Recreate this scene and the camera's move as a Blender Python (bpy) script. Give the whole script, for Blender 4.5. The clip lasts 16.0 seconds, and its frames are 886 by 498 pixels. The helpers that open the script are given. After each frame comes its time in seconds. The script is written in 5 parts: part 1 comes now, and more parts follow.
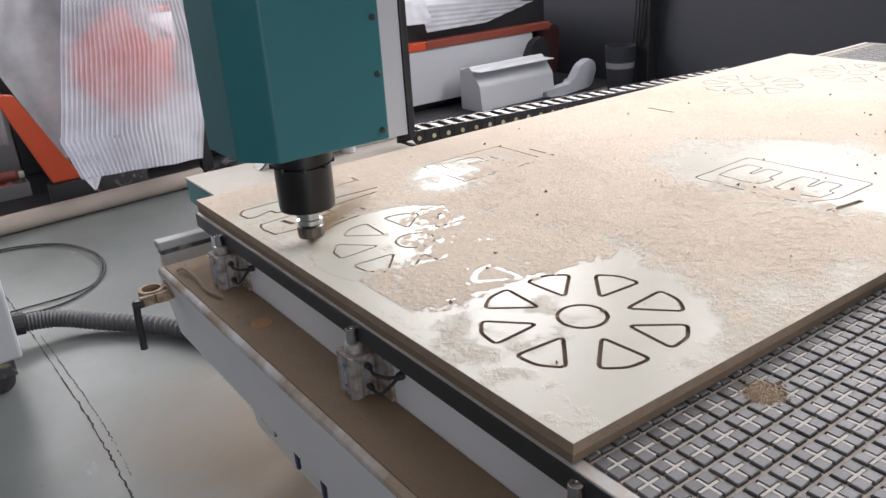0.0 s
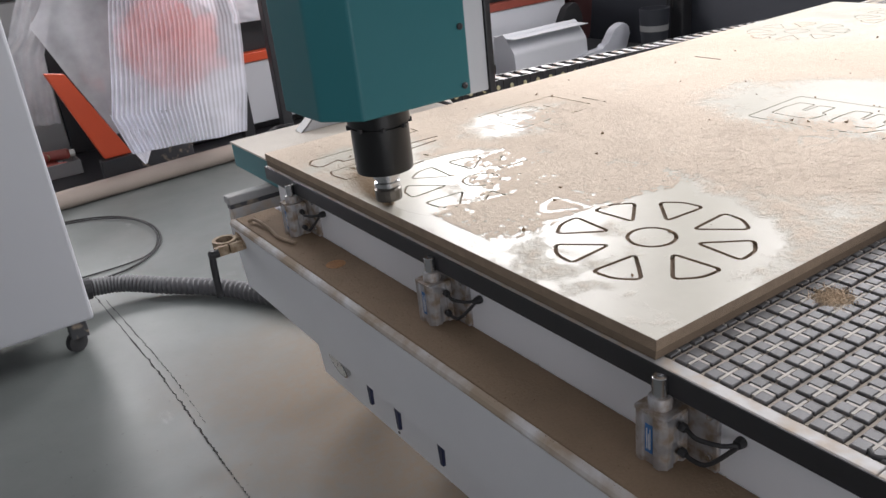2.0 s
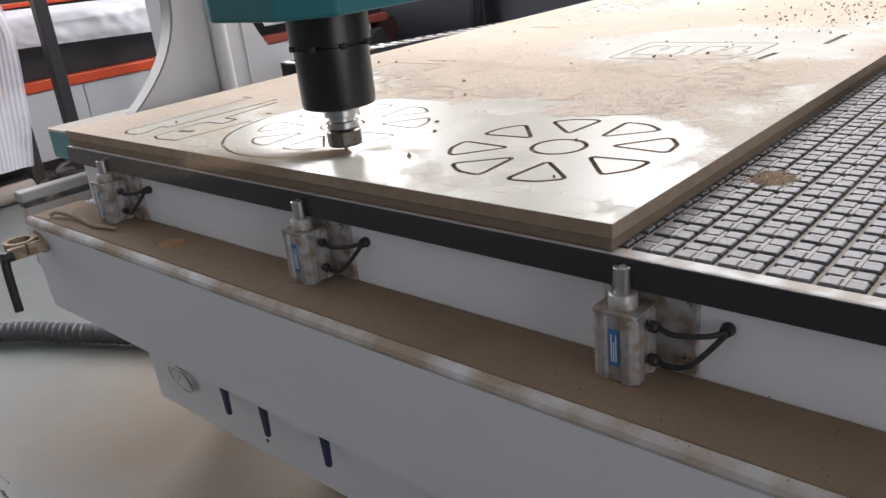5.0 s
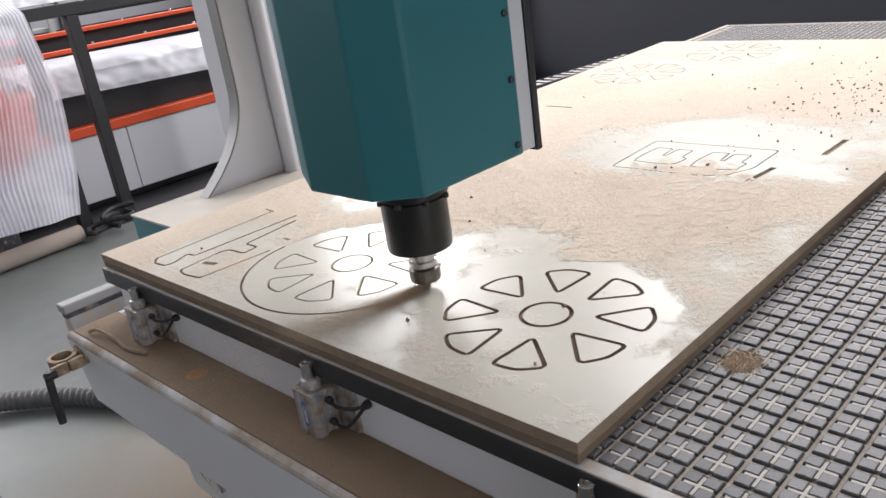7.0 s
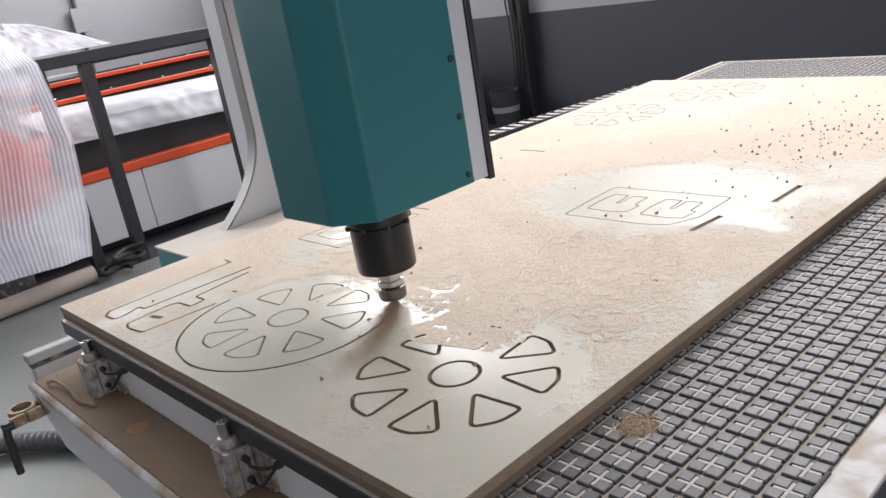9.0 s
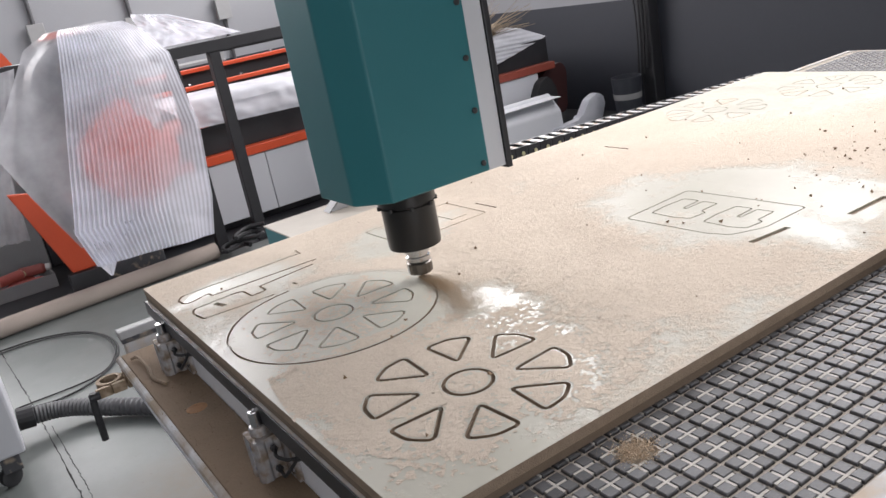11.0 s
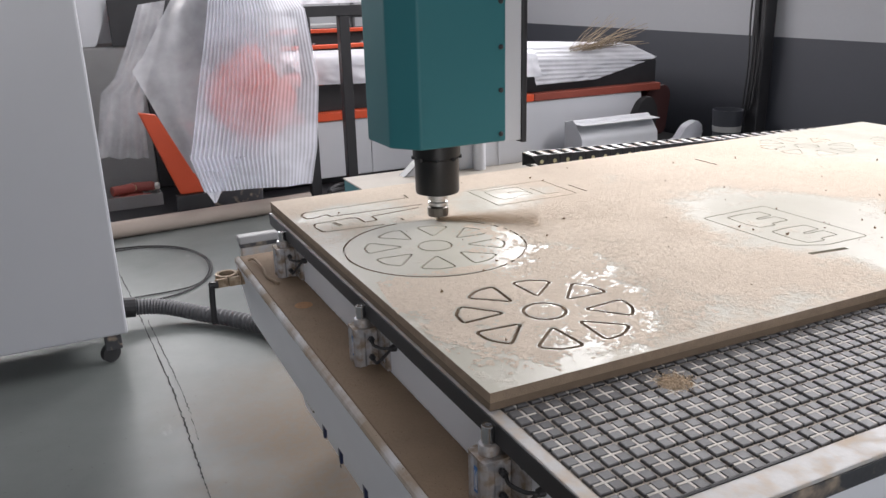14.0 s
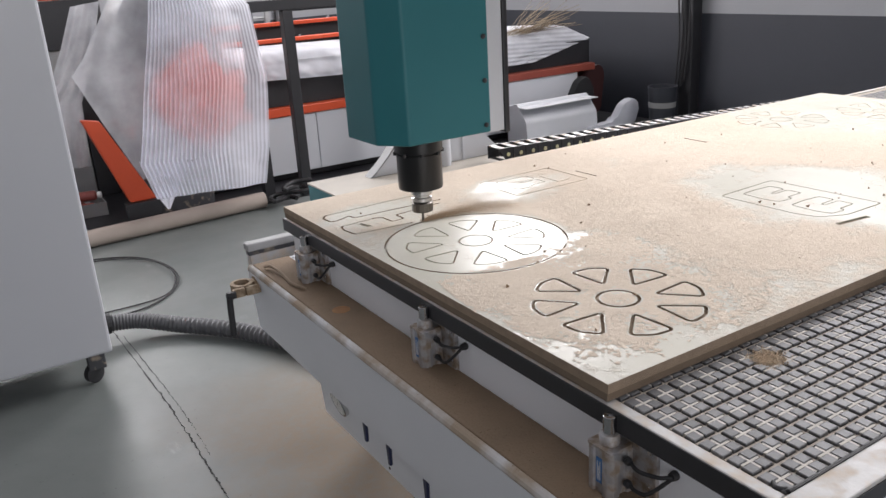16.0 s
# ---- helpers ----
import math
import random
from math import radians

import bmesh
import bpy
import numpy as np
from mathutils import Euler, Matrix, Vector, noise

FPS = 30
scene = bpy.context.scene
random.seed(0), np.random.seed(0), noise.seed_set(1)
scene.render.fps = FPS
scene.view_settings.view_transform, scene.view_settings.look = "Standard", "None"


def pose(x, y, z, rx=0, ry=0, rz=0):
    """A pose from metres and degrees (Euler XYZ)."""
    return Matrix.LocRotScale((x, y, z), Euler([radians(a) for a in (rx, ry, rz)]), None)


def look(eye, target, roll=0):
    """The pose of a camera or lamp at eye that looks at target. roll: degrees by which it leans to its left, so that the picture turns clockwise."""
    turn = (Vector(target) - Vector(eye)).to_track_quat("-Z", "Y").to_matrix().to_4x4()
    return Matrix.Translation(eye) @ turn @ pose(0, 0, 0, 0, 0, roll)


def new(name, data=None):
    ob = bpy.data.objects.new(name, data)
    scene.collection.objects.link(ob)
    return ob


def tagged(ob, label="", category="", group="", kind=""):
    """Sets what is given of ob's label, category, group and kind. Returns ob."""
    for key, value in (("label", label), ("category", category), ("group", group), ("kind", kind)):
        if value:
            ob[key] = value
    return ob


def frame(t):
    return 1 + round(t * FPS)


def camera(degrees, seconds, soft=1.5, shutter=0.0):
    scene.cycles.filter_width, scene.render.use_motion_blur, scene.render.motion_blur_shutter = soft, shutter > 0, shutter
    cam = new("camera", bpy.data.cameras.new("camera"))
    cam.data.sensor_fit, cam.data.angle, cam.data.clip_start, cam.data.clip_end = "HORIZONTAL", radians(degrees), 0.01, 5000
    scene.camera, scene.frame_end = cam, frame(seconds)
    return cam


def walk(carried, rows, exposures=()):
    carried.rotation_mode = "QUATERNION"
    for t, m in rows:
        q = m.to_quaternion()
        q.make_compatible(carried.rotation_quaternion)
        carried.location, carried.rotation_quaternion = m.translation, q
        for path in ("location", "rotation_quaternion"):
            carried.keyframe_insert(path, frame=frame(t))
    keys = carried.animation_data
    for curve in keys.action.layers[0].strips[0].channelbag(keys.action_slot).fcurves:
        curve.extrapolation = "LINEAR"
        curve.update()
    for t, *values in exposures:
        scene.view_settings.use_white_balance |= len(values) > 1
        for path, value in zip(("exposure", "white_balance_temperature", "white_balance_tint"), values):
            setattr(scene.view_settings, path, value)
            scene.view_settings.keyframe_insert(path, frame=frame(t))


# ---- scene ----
cam = camera(57.8, 16.0)
PATH = [
    (0, (-0.532, -0.546, 1.376), (0.512, 0.982, 0.618), -4.0),
    (0.5, (-0.567, -0.603, 1.384), (0.444, 0.957, 0.647), -4.4),
    (1, (-0.586, -0.64, 1.379), (0.376, 0.963, 0.668), -4.3),
    (1.5, (-0.603, -0.646, 1.358), (0.35, 0.942, 0.602), -4.1),
    (2, (-0.651, -0.581, 1.338), (0.318, 0.974, 0.537), -6.4),
    (2.5, (-0.687, -0.467, 1.262), (0.487, 0.86, 0.334), -7.6),
    (3, (-0.672, -0.418, 1.149), (0.622, 0.8, 0.23), -3.6),
    (3.2, (-0.672, -0.409, 1.111), (0.643, 0.807, 0.221), -4.3),
    (5.3, (-0.656, -0.39, 1.107), (0.696, 0.891, 0.379), -6.3),
    (5.5, (-0.655, -0.392, 1.128), (0.711, 0.875, 0.4), -6.0),
    (6, (-0.637, -0.405, 1.251), (0.71, 0.868, 0.499), -5.3),
    (6.5, (-0.608, -0.431, 1.328), (0.684, 0.881, 0.548), -6.8),
    (7, (-0.58, -0.454, 1.357), (0.69, 0.904, 0.62), -8.5),
    (7.5, (-0.554, -0.472, 1.371), (0.724, 0.907, 0.689), -9.4),
    (8, (-0.525, -0.5, 1.364), (0.747, 0.887, 0.687), -10.0),
    (8.2, (-0.512, -0.514, 1.363), (0.765, 0.871, 0.692), -9.9),
    (10.3, (-0.326, -0.674, 1.384), (0.691, 0.925, 0.746), -10.5),
    (10.5, (-0.32, -0.678, 1.381), (0.663, 0.942, 0.741), -10.8),
    (11, (-0.3, -0.686, 1.379), (0.661, 0.948, 0.741), -11.0),
    (11.5, (-0.283, -0.715, 1.377), (0.632, 0.947, 0.744), -10.3),
    (12, (-0.326, -0.794, 1.389), (0.543, 0.896, 0.765), -8.5),
    (12.5, (-0.38, -0.847, 1.396), (0.432, 0.883, 0.805), -6.6),
    (13, (-0.413, -0.868, 1.387), (0.406, 0.855, 0.785), -4.9),
    (13.5, (-0.452, -0.886, 1.384), (0.372, 0.836, 0.787), -2.7),
    (14, (-0.486, -0.881, 1.365), (0.33, 0.834, 0.741), -1.5),
    (14.5, (-0.547, -0.845, 1.366), (0.254, 0.856, 0.685), -2.1),
    (15, (-0.584, -0.813, 1.358), (0.272, 0.843, 0.632), -3.3),
    (15.5, (-0.638, -0.778, 1.378), (0.271, 0.86, 0.678), -3.0),
    (16, (-0.717, -0.744, 1.394), (0.269, 0.865, 0.731), -3.5),
]
walk(cam, [(t, look(eye, target, roll)) for t, eye, target, roll in PATH])

# ---- world and light ----
world = bpy.data.worlds.new("sky")
world.use_nodes = True
scene.world = world
wn = world.node_tree.nodes
sky = wn.new("ShaderNodeTexSky")
sky.sky_type, sky.sun_disc, sky.sun_elevation, sky.sun_rotation = "NISHITA", False, radians(40), radians(35)
world.node_tree.links.new(sky.outputs[0], wn["Background"].inputs[0])
wn["Background"].inputs[1].default_value = 0.12
sun = new("sun", bpy.data.lights.new("sun", "SUN"))
sun.data.energy, sun.data.angle, sun.data.color = 0.8, radians(12), (1.0, 0.96, 0.9)
sun.matrix_world = look((3, 5, 8), (0, 0, 0))


def opening_lamp(at, target, wide, high, watts):
    lamp = new("opening_lamp", bpy.data.lights.new("opening_lamp", "AREA"))
    lamp.data.shape, lamp.data.size, lamp.data.size_y, lamp.data.energy = "RECTANGLE", wide, high, watts
    lamp.data.color = (1.0, 0.968, 0.985)
    lamp.matrix_world = look(at, target)


NORTH, EAST, SOUTH, WEST, ROOF = 8.6, 4.65, -7.0, -6.0, 5.4
NORTH_WINDOWS = [(-3.6, -0.6), (-0.1, 1.9)]
for a, b in NORTH_WINDOWS:
    opening_lamp(((a + b) / 2, NORTH - 0.02, 3.6), ((a + b) / 2, 0, 3.0), b - a, 2.0, 118 * (b - a))
opening_lamp((EAST - 0.02, 6.45, 3.6), (0, 6.45, 3.0), 3.5, 2.0, 360)
opening_lamp((EAST - 0.02, 1.0, 3.6), (0, 1.0, 3.0), 4.0, 2.0, 360)
# Added fill lamp behind the camera, in an opening made for it.
opening_lamp((-1.5, SOUTH + 0.02, 1.9), (-1.5, 0, 1.6), 4.0, 3.6, 150)


# ---- materials ----
def nodes_of(mat):
    mat.use_nodes = True
    return mat.node_tree.nodes, mat.node_tree.links, mat.node_tree.nodes["Principled BSDF"]


def material(name, colour, rough=0.5, metal=0.0, vary=0.15, scale=8.0, bump=0.1, fine=120.0, dust=None, dust_amount=0.4, random_tone=0.0):
    """A surface with colour variation at two scales, fine relief and, where wanted, settled dust."""
    mat = bpy.data.materials.new(name)
    n, l, p = nodes_of(mat)
    coord = n.new("ShaderNodeTexCoord")
    big, small = n.new("ShaderNodeTexNoise"), n.new("ShaderNodeTexNoise")
    big.inputs["Scale"].default_value, small.inputs["Scale"].default_value = scale, fine
    big.inputs["Detail"].default_value, small.inputs["Detail"].default_value = 5, 3
    for t in (big, small):
        l.new(coord.outputs["Object"], t.inputs["Vector"])
    mix = n.new("ShaderNodeMix")
    mix.data_type = "RGBA"
    mix.inputs["A"].default_value = (*[c * (1 - vary) for c in colour], 1)
    mix.inputs["B"].default_value = (*[min(1, c * (1 + vary)) for c in colour], 1)
    add = n.new("ShaderNodeMath")
    add.operation = "MULTIPLY_ADD"
    add.inputs[1].default_value, add.inputs[2].default_value = 0.35, 0.0
    l.new(small.outputs["Fac"], add.inputs[0])
    both = n.new("ShaderNodeMath")
    both.operation = "MULTIPLY_ADD"
    both.inputs[1].default_value = 0.7
    l.new(big.outputs["Fac"], both.inputs[0])
    l.new(add.outputs[0], both.inputs[2])
    l.new(both.outputs[0], mix.inputs["Factor"])
    colour_out = mix.outputs["Result"]
    if random_tone:
        info, hsv, rng = n.new("ShaderNodeObjectInfo"), n.new("ShaderNodeHueSaturation"), n.new("ShaderNodeMapRange")
        rng.inputs["To Min"].default_value, rng.inputs["To Max"].default_value = 1 - random_tone, 1 + random_tone
        l.new(info.outputs["Random"], rng.inputs["Value"])
        l.new(rng.outputs[0], hsv.inputs["Value"])
        l.new(colour_out, hsv.inputs["Color"])
        colour_out = hsv.outputs[0]
    rough_out = None
    if dust:
        d, ramp, up, geo = n.new("ShaderNodeTexNoise"), n.new("ShaderNodeMapRange"), n.new("ShaderNodeSeparateXYZ"), n.new("ShaderNodeNewGeometry")
        d.inputs["Scale"].default_value, d.inputs["Detail"].default_value = scale * 1.7, 8
        l.new(coord.outputs["Object"], d.inputs["Vector"])
        ramp.inputs["From Min"].default_value, ramp.inputs["From Max"].default_value = 0.62 - 0.5 * dust_amount, 0.85 - 0.5 * dust_amount
        l.new(d.outputs["Fac"], ramp.inputs["Value"])
        dm = n.new("ShaderNodeMix")
        dm.data_type = "RGBA"
        dm.inputs["B"].default_value = (*dust, 1)
        l.new(ramp.outputs[0], dm.inputs["Factor"])
        l.new(colour_out, dm.inputs["A"])
        colour_out = dm.outputs["Result"]
        rm = n.new("ShaderNodeMix")
        rm.inputs["A"].default_value, rm.inputs["B"].default_value = rough, 0.95
        l.new(ramp.outputs[0], rm.inputs["Factor"])
        rough_out = rm.outputs["Result"]
    l.new(colour_out, p.inputs["Base Color"])
    p.inputs["Roughness"].default_value, p.inputs["Metallic"].default_value = rough, metal
    if rough_out:
        l.new(rough_out, p.inputs["Roughness"])
    if bump:
        b = n.new("ShaderNodeBump")
        b.inputs["Strength"].default_value, b.inputs["Distance"].default_value = bump, 0.002
        l.new(small.outputs["Fac"], b.inputs["Height"])
        l.new(b.outputs[0], p.inputs["Normal"])
    return mat


DUST = (0.50, 0.40, 0.30)
M_WHITE = material("white_paint", (0.60, 0.61, 0.64), 0.4, vary=0.05, scale=3, bump=0.05, fine=200)
M_CABINET = material("cabinet_paint", (0.50, 0.51, 0.54), 0.42, vary=0.05, scale=3, bump=0.05, fine=200)
M_FRAME = material("machine_paint", (0.80, 0.815, 0.85), 0.5, vary=0.06, scale=4, bump=0.05, fine=240)
M_FOLD = material("dusty_paint_edge", (0.60, 0.60, 0.61), 0.65, vary=0.1, scale=6, bump=0.15, fine=200, dust=(0.36, 0.29, 0.22), dust_amount=0.52)
M_LEDGE = material("dusty_ledge", (0.22, 0.155, 0.10), 0.9, vary=0.3, scale=9, bump=0.6, fine=260)
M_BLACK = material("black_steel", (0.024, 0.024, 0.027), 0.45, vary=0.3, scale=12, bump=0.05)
M_SPINDLE = material("black_spindle", (0.008, 0.008, 0.009), 0.33, vary=0.2, scale=20, bump=0.02)
M_DARKGREY = material("dark_edge", (0.055, 0.056, 0.062), 0.55, vary=0.3, scale=14, bump=0.2, dust=DUST, dust_amount=0.12)
M_TEAL = material("teal_paint", (0.020, 0.152, 0.174), 0.50, vary=0.08, scale=4, bump=0.12, fine=420)
M_STEEL = material("bright_steel", (0.55, 0.55, 0.56), 0.22, metal=1.0, vary=0.15, scale=40, bump=0.03)
M_ALU = material("aluminium", (0.50, 0.50, 0.52), 0.42, metal=0.85, vary=0.2, scale=25, bump=0.08, dust=(0.36, 0.29, 0.225), dust_amount=0.42)
M_NUT = material("collet_steel", (0.16, 0.145, 0.13), 0.35, metal=0.9, vary=0.3, scale=60, bump=0.05)
M_BRASS = material("dusty_brass", (0.27, 0.195, 0.125), 0.6, metal=0.35, vary=0.25, scale=40, bump=0.1, dust=DUST, dust_amount=0.35)
M_CORE = material("mdf_core", (0.29, 0.218, 0.155), 0.9, vary=0.45, scale=45, bump=0.9, fine=500)
M_SPOIL = material("mdf_core_dark", (0.19, 0.14, 0.098), 0.9, vary=0.25, scale=30, bump=0.5, fine=500)
M_BED = material("bed_rim", (0.50, 0.49, 0.48), 0.5, vary=0.2, scale=18, bump=0.2, dust=(0.55, 0.46, 0.37), dust_amount=0.35)
M_SHADED_EDGE = material("shaded_edge_grey", (0.20, 0.20, 0.20), 0.5, vary=0.15, scale=10, bump=0.1)
M_COVER = material("dusty_cover", (0.50, 0.46, 0.40), 0.7, vary=0.15, scale=12, bump=0.2, fine=300)
M_CHANNEL = material("bed_channel", (0.40, 0.355, 0.30), 0.9, vary=0.45, scale=30, bump=0.5, fine=300)
M_PALE = material("packed_dust", (0.56, 0.53, 0.485), 0.9, vary=0.2, scale=50, bump=0.3, fine=300)
M_PAD = material("bed_pad", (0.115, 0.115, 0.120), 0.52, vary=0.25, scale=60, bump=0.15, fine=300, dust=(0.34, 0.29, 0.24), dust_amount=0.12, random_tone=0.25)
M_CRACK = material("floor_joint", (0.03, 0.03, 0.03), 0.9, vary=0.3, scale=20, bump=0.3)
M_RUBBER = material("black_rubber", (0.022, 0.022, 0.024), 0.6, vary=0.3, scale=40, bump=0.2)
M_HOSE = material("grey_hose", (0.075, 0.075, 0.08), 0.55, vary=0.25, scale=20, bump=0.1)
M_RED = material("orange_red_paint", (0.66, 0.085, 0.026), 0.4, vary=0.12, scale=6, bump=0.05)
M_BACK = material("back_plaster", (0.27, 0.27, 0.28), 0.8, vary=0.1, scale=1.2, bump=0.2, fine=50)
M_WALL = material("wall_plaster", (0.30, 0.305, 0.32), 0.8, vary=0.08, scale=1.2, bump=0.2, fine=50)
M_DADO = material("dado_paint", (0.031, 0.034, 0.044), 0.6, vary=0.2, scale=1.2, bump=0.2, fine=50)
M_ROOF = material("roof_sheet", (0.33, 0.33, 0.34), 0.7, vary=0.1, scale=1, bump=0.1, fine=30)
M_CARD = material("cardboard_tube", (0.36, 0.305, 0.265), 0.8, vary=0.12, scale=7, bump=0.2)
M_BLUE = material("valve_blue", (0.017, 0.022, 0.060), 0.4, vary=0.1, bump=0.05)
M_LABEL = material("blue_label", (0.05, 0.17, 0.42), 0.45, vary=0.05, bump=0.0)
M_DIAL = material("dial_face", (0.75, 0.75, 0.73), 0.4, vary=0.05, bump=0.0)
M_YELLOW = material("pale_plug", (0.60, 0.56, 0.33), 0.5, vary=0.1, bump=0.0)
M_SHADE_RED = material("shaded_grimy_red", (0.26, 0.055, 0.035), 0.6, vary=0.3, scale=9, bump=0.1)
M_DARKRED = material("shaded_red_paint", (0.05, 0.016, 0.016), 0.6, vary=0.2, scale=8, bump=0.1)
M_SPOT = material("orange_spot", (0.33, 0.15, 0.045), 0.6, vary=0.4, scale=60, bump=0.2)
M_STRAW = material("broom_straw", (0.20, 0.15, 0.095), 0.8, vary=0.3, scale=30, bump=0.2)
M_CHIP = material("wood_crumb", (0.29, 0.20, 0.125), 0.95, vary=0.3, scale=90, bump=0.3)
M_GRAIN = material("dust_grain", (0.58, 0.46, 0.335), 0.95, vary=0.2, scale=90, bump=0.2)
M_FLY = material("airborne_dust", (0.46, 0.35, 0.24), 0.95, vary=0.1, scale=90, bump=0.0)
M_TRAY = material("grey_tray", (0.30, 0.30, 0.30), 0.6, vary=0.15, bump=0.1)
M_TIN = material("spray_can", (0.45, 0.12, 0.10), 0.35, vary=0.1, bump=0.0, random_tone=0.5)


def film_material(name, clear, tint=(0.86, 0.87, 0.92), ribs=0.0, hem=0.0):
    """Milky packing film: part of the light goes straight through, the rest is scattered.
    ribs: how much embossed ribs across u thicken it; hem: how much doubled layers thicken it lower down."""
    mat = bpy.data.materials.new(name)
    n, l, p = nodes_of(mat)
    out = n["Material Output"]
    coord, noise_t = n.new("ShaderNodeTexCoord"), n.new("ShaderNodeTexNoise")
    noise_t.inputs["Scale"].default_value, noise_t.inputs["Detail"].default_value = 6, 6
    l.new(coord.outputs["Object"], noise_t.inputs["Vector"])
    p.inputs["Base Color"].default_value, p.inputs["Roughness"].default_value = (*tint, 1), 0.38
    bump = n.new("ShaderNodeBump")
    bump.inputs["Strength"].default_value, bump.inputs["Distance"].default_value = 0.4, 0.01
    l.new(noise_t.outputs["Fac"], bump.inputs["Height"])
    l.new(bump.outputs[0], p.inputs["Normal"])
    trans, clear_b, m1, m2 = n.new("ShaderNodeBsdfTranslucent"), n.new("ShaderNodeBsdfTransparent"), n.new("ShaderNodeMixShader"), n.new("ShaderNodeMixShader")
    trans.inputs[0].default_value = (*tint, 1)
    m1.inputs[0].default_value = 0.35
    l.new(p.outputs[0], m1.inputs[1])
    l.new(trans.outputs[0], m1.inputs[2])
    rng = n.new("ShaderNodeMapRange")
    rng.inputs["From Min"].default_value, rng.inputs["From Max"].default_value = 0.3, 0.7
    rng.inputs["To Min"].default_value, rng.inputs["To Max"].default_value = clear - 0.12, clear + 0.12
    l.new(noise_t.outputs["Fac"], rng.inputs["Value"])
    amount = rng.outputs[0]
    if ribs or hem:
        def maths(op, a, b):
            m = n.new("ShaderNodeMath")
            m.operation, m.use_clamp = op, op == "SUBTRACT"
            for i, v in enumerate((a, b)):
                if isinstance(v, float):
                    m.inputs[i].default_value = v
                else:
                    l.new(v, m.inputs[i])
            return m.outputs[0]
        uv = n.new("ShaderNodeSeparateXYZ")
        l.new(coord.outputs["UV"], uv.inputs[0])
        wave = maths("SINE", maths("MULTIPLY", uv.outputs[0], 2 * math.pi * 30), 0.0)
        amount = maths("SUBTRACT", amount, maths("MULTIPLY", wave, ribs))
        low = n.new("ShaderNodeMapRange")
        low.interpolation_type = "SMOOTHSTEP"
        low.inputs["From Min"].default_value, low.inputs["From Max"].default_value = 0.45, 0.85
        low.inputs["To Max"].default_value = hem
        l.new(uv.outputs[1], low.inputs["Value"])
        amount = maths("SUBTRACT", amount, low.outputs[0])
    l.new(amount, m2.inputs[0])
    l.new(m1.outputs[0], m2.inputs[1])
    l.new(clear_b.outputs[0], m2.inputs[2])
    l.new(m2.outputs[0], out.inputs["Surface"])
    return mat


def floor_material():
    """Worn grey-green epoxy, scuffed, with tan sawdust gathered along the machine."""
    mat = bpy.data.materials.new("epoxy_floor")
    n, l, p = nodes_of(mat)
    coord = n.new("ShaderNodeTexCoord")

    def tex(scale, detail=6, rough=0.6, stretch=None):
        t = n.new("ShaderNodeTexNoise")
        t.inputs["Scale"].default_value, t.inputs["Detail"].default_value, t.inputs["Roughness"].default_value = scale, detail, rough
        if stretch:
            mp = n.new("ShaderNodeMapping")
            mp.inputs["Scale"].default_value = stretch
            l.new(coord.outputs["Object"], mp.inputs["Vector"])
            l.new(mp.outputs[0], t.inputs["Vector"])
        else:
            l.new(coord.outputs["Object"], t.inputs["Vector"])
        return t.outputs["Fac"]

    def ramp(value, a, b, top=1.0):
        r = n.new("ShaderNodeMapRange")
        r.interpolation_type = "SMOOTHSTEP"
        r.inputs["From Min"].default_value, r.inputs["From Max"].default_value, r.inputs["To Max"].default_value = a, b, top
        l.new(value, r.inputs["Value"])
        return r.outputs[0]

    def maths(op, a, b):
        m = n.new("ShaderNodeMath")
        m.operation = op
        for i, v in enumerate((a, b)):
            if isinstance(v, (int, float)):
                m.inputs[i].default_value = v
            else:
                l.new(v, m.inputs[i])
        return m.outputs[0]

    def blend(factor, a, b):
        m = n.new("ShaderNodeMix")
        m.data_type = "RGBA"
        l.new(factor, m.inputs["Factor"])
        for socket, v in (("A", a), ("B", b)):
            if isinstance(v, tuple):
                m.inputs[socket].default_value = (*v, 1)
            else:
                l.new(v, m.inputs[socket])
        return m.outputs["Result"]

    at = n.new("ShaderNodeSeparateXYZ")
    l.new(coord.outputs["Object"], at.inputs[0])
    colour = blend(tex(1.6, 8, 0.62), (0.094, 0.110, 0.105), (0.215, 0.226, 0.219))
    scuff = ramp(tex(5, 9, 0.72, (1.0, 0.45, 1.0)), 0.60, 0.74, 0.55)
    colour = blend(scuff, colour, (0.30, 0.31, 0.30))
    speck = ramp(tex(55, 3, 0.6), 0.66, 0.74, 0.5)
    colour = blend(speck, colour, (0.07, 0.072, 0.07))
    wander = maths("MULTIPLY", maths("SUBTRACT", tex(2.3, 7, 0.65), 0.5), 0.9)
    beside = maths("MULTIPLY", ramp(maths("ADD", at.outputs[0], wander), -0.42, 0.05), ramp(maths("ADD", at.outputs[1], wander), 2.2, 1.3))
    round_it = maths("MULTIPLY", ramp(maths("ADD", at.outputs[0], wander), 3.9, 3.1), ramp(maths("ADD", at.outputs[1], wander), -1.3, -0.6))
    beside = maths("MULTIPLY", beside, round_it)
    grit = ramp(tex(30, 8, 0.75), 0.30, 0.62)
    tan = maths("MULTIPLY", beside, maths("ADD", maths("MULTIPLY", grit, 0.4), 0.5))
    colour = blend(tan, colour, (0.225, 0.165, 0.108))
    l.new(colour, p.inputs["Base Color"])
    rough = maths("ADD", maths("MULTIPLY", tan, 0.35), maths("ADD", maths("MULTIPLY", tex(7, 5), 0.18), 0.36))
    l.new(rough, p.inputs["Roughness"])
    b = n.new("ShaderNodeBump")
    b.inputs["Strength"].default_value, b.inputs["Distance"].default_value = 0.12, 0.002
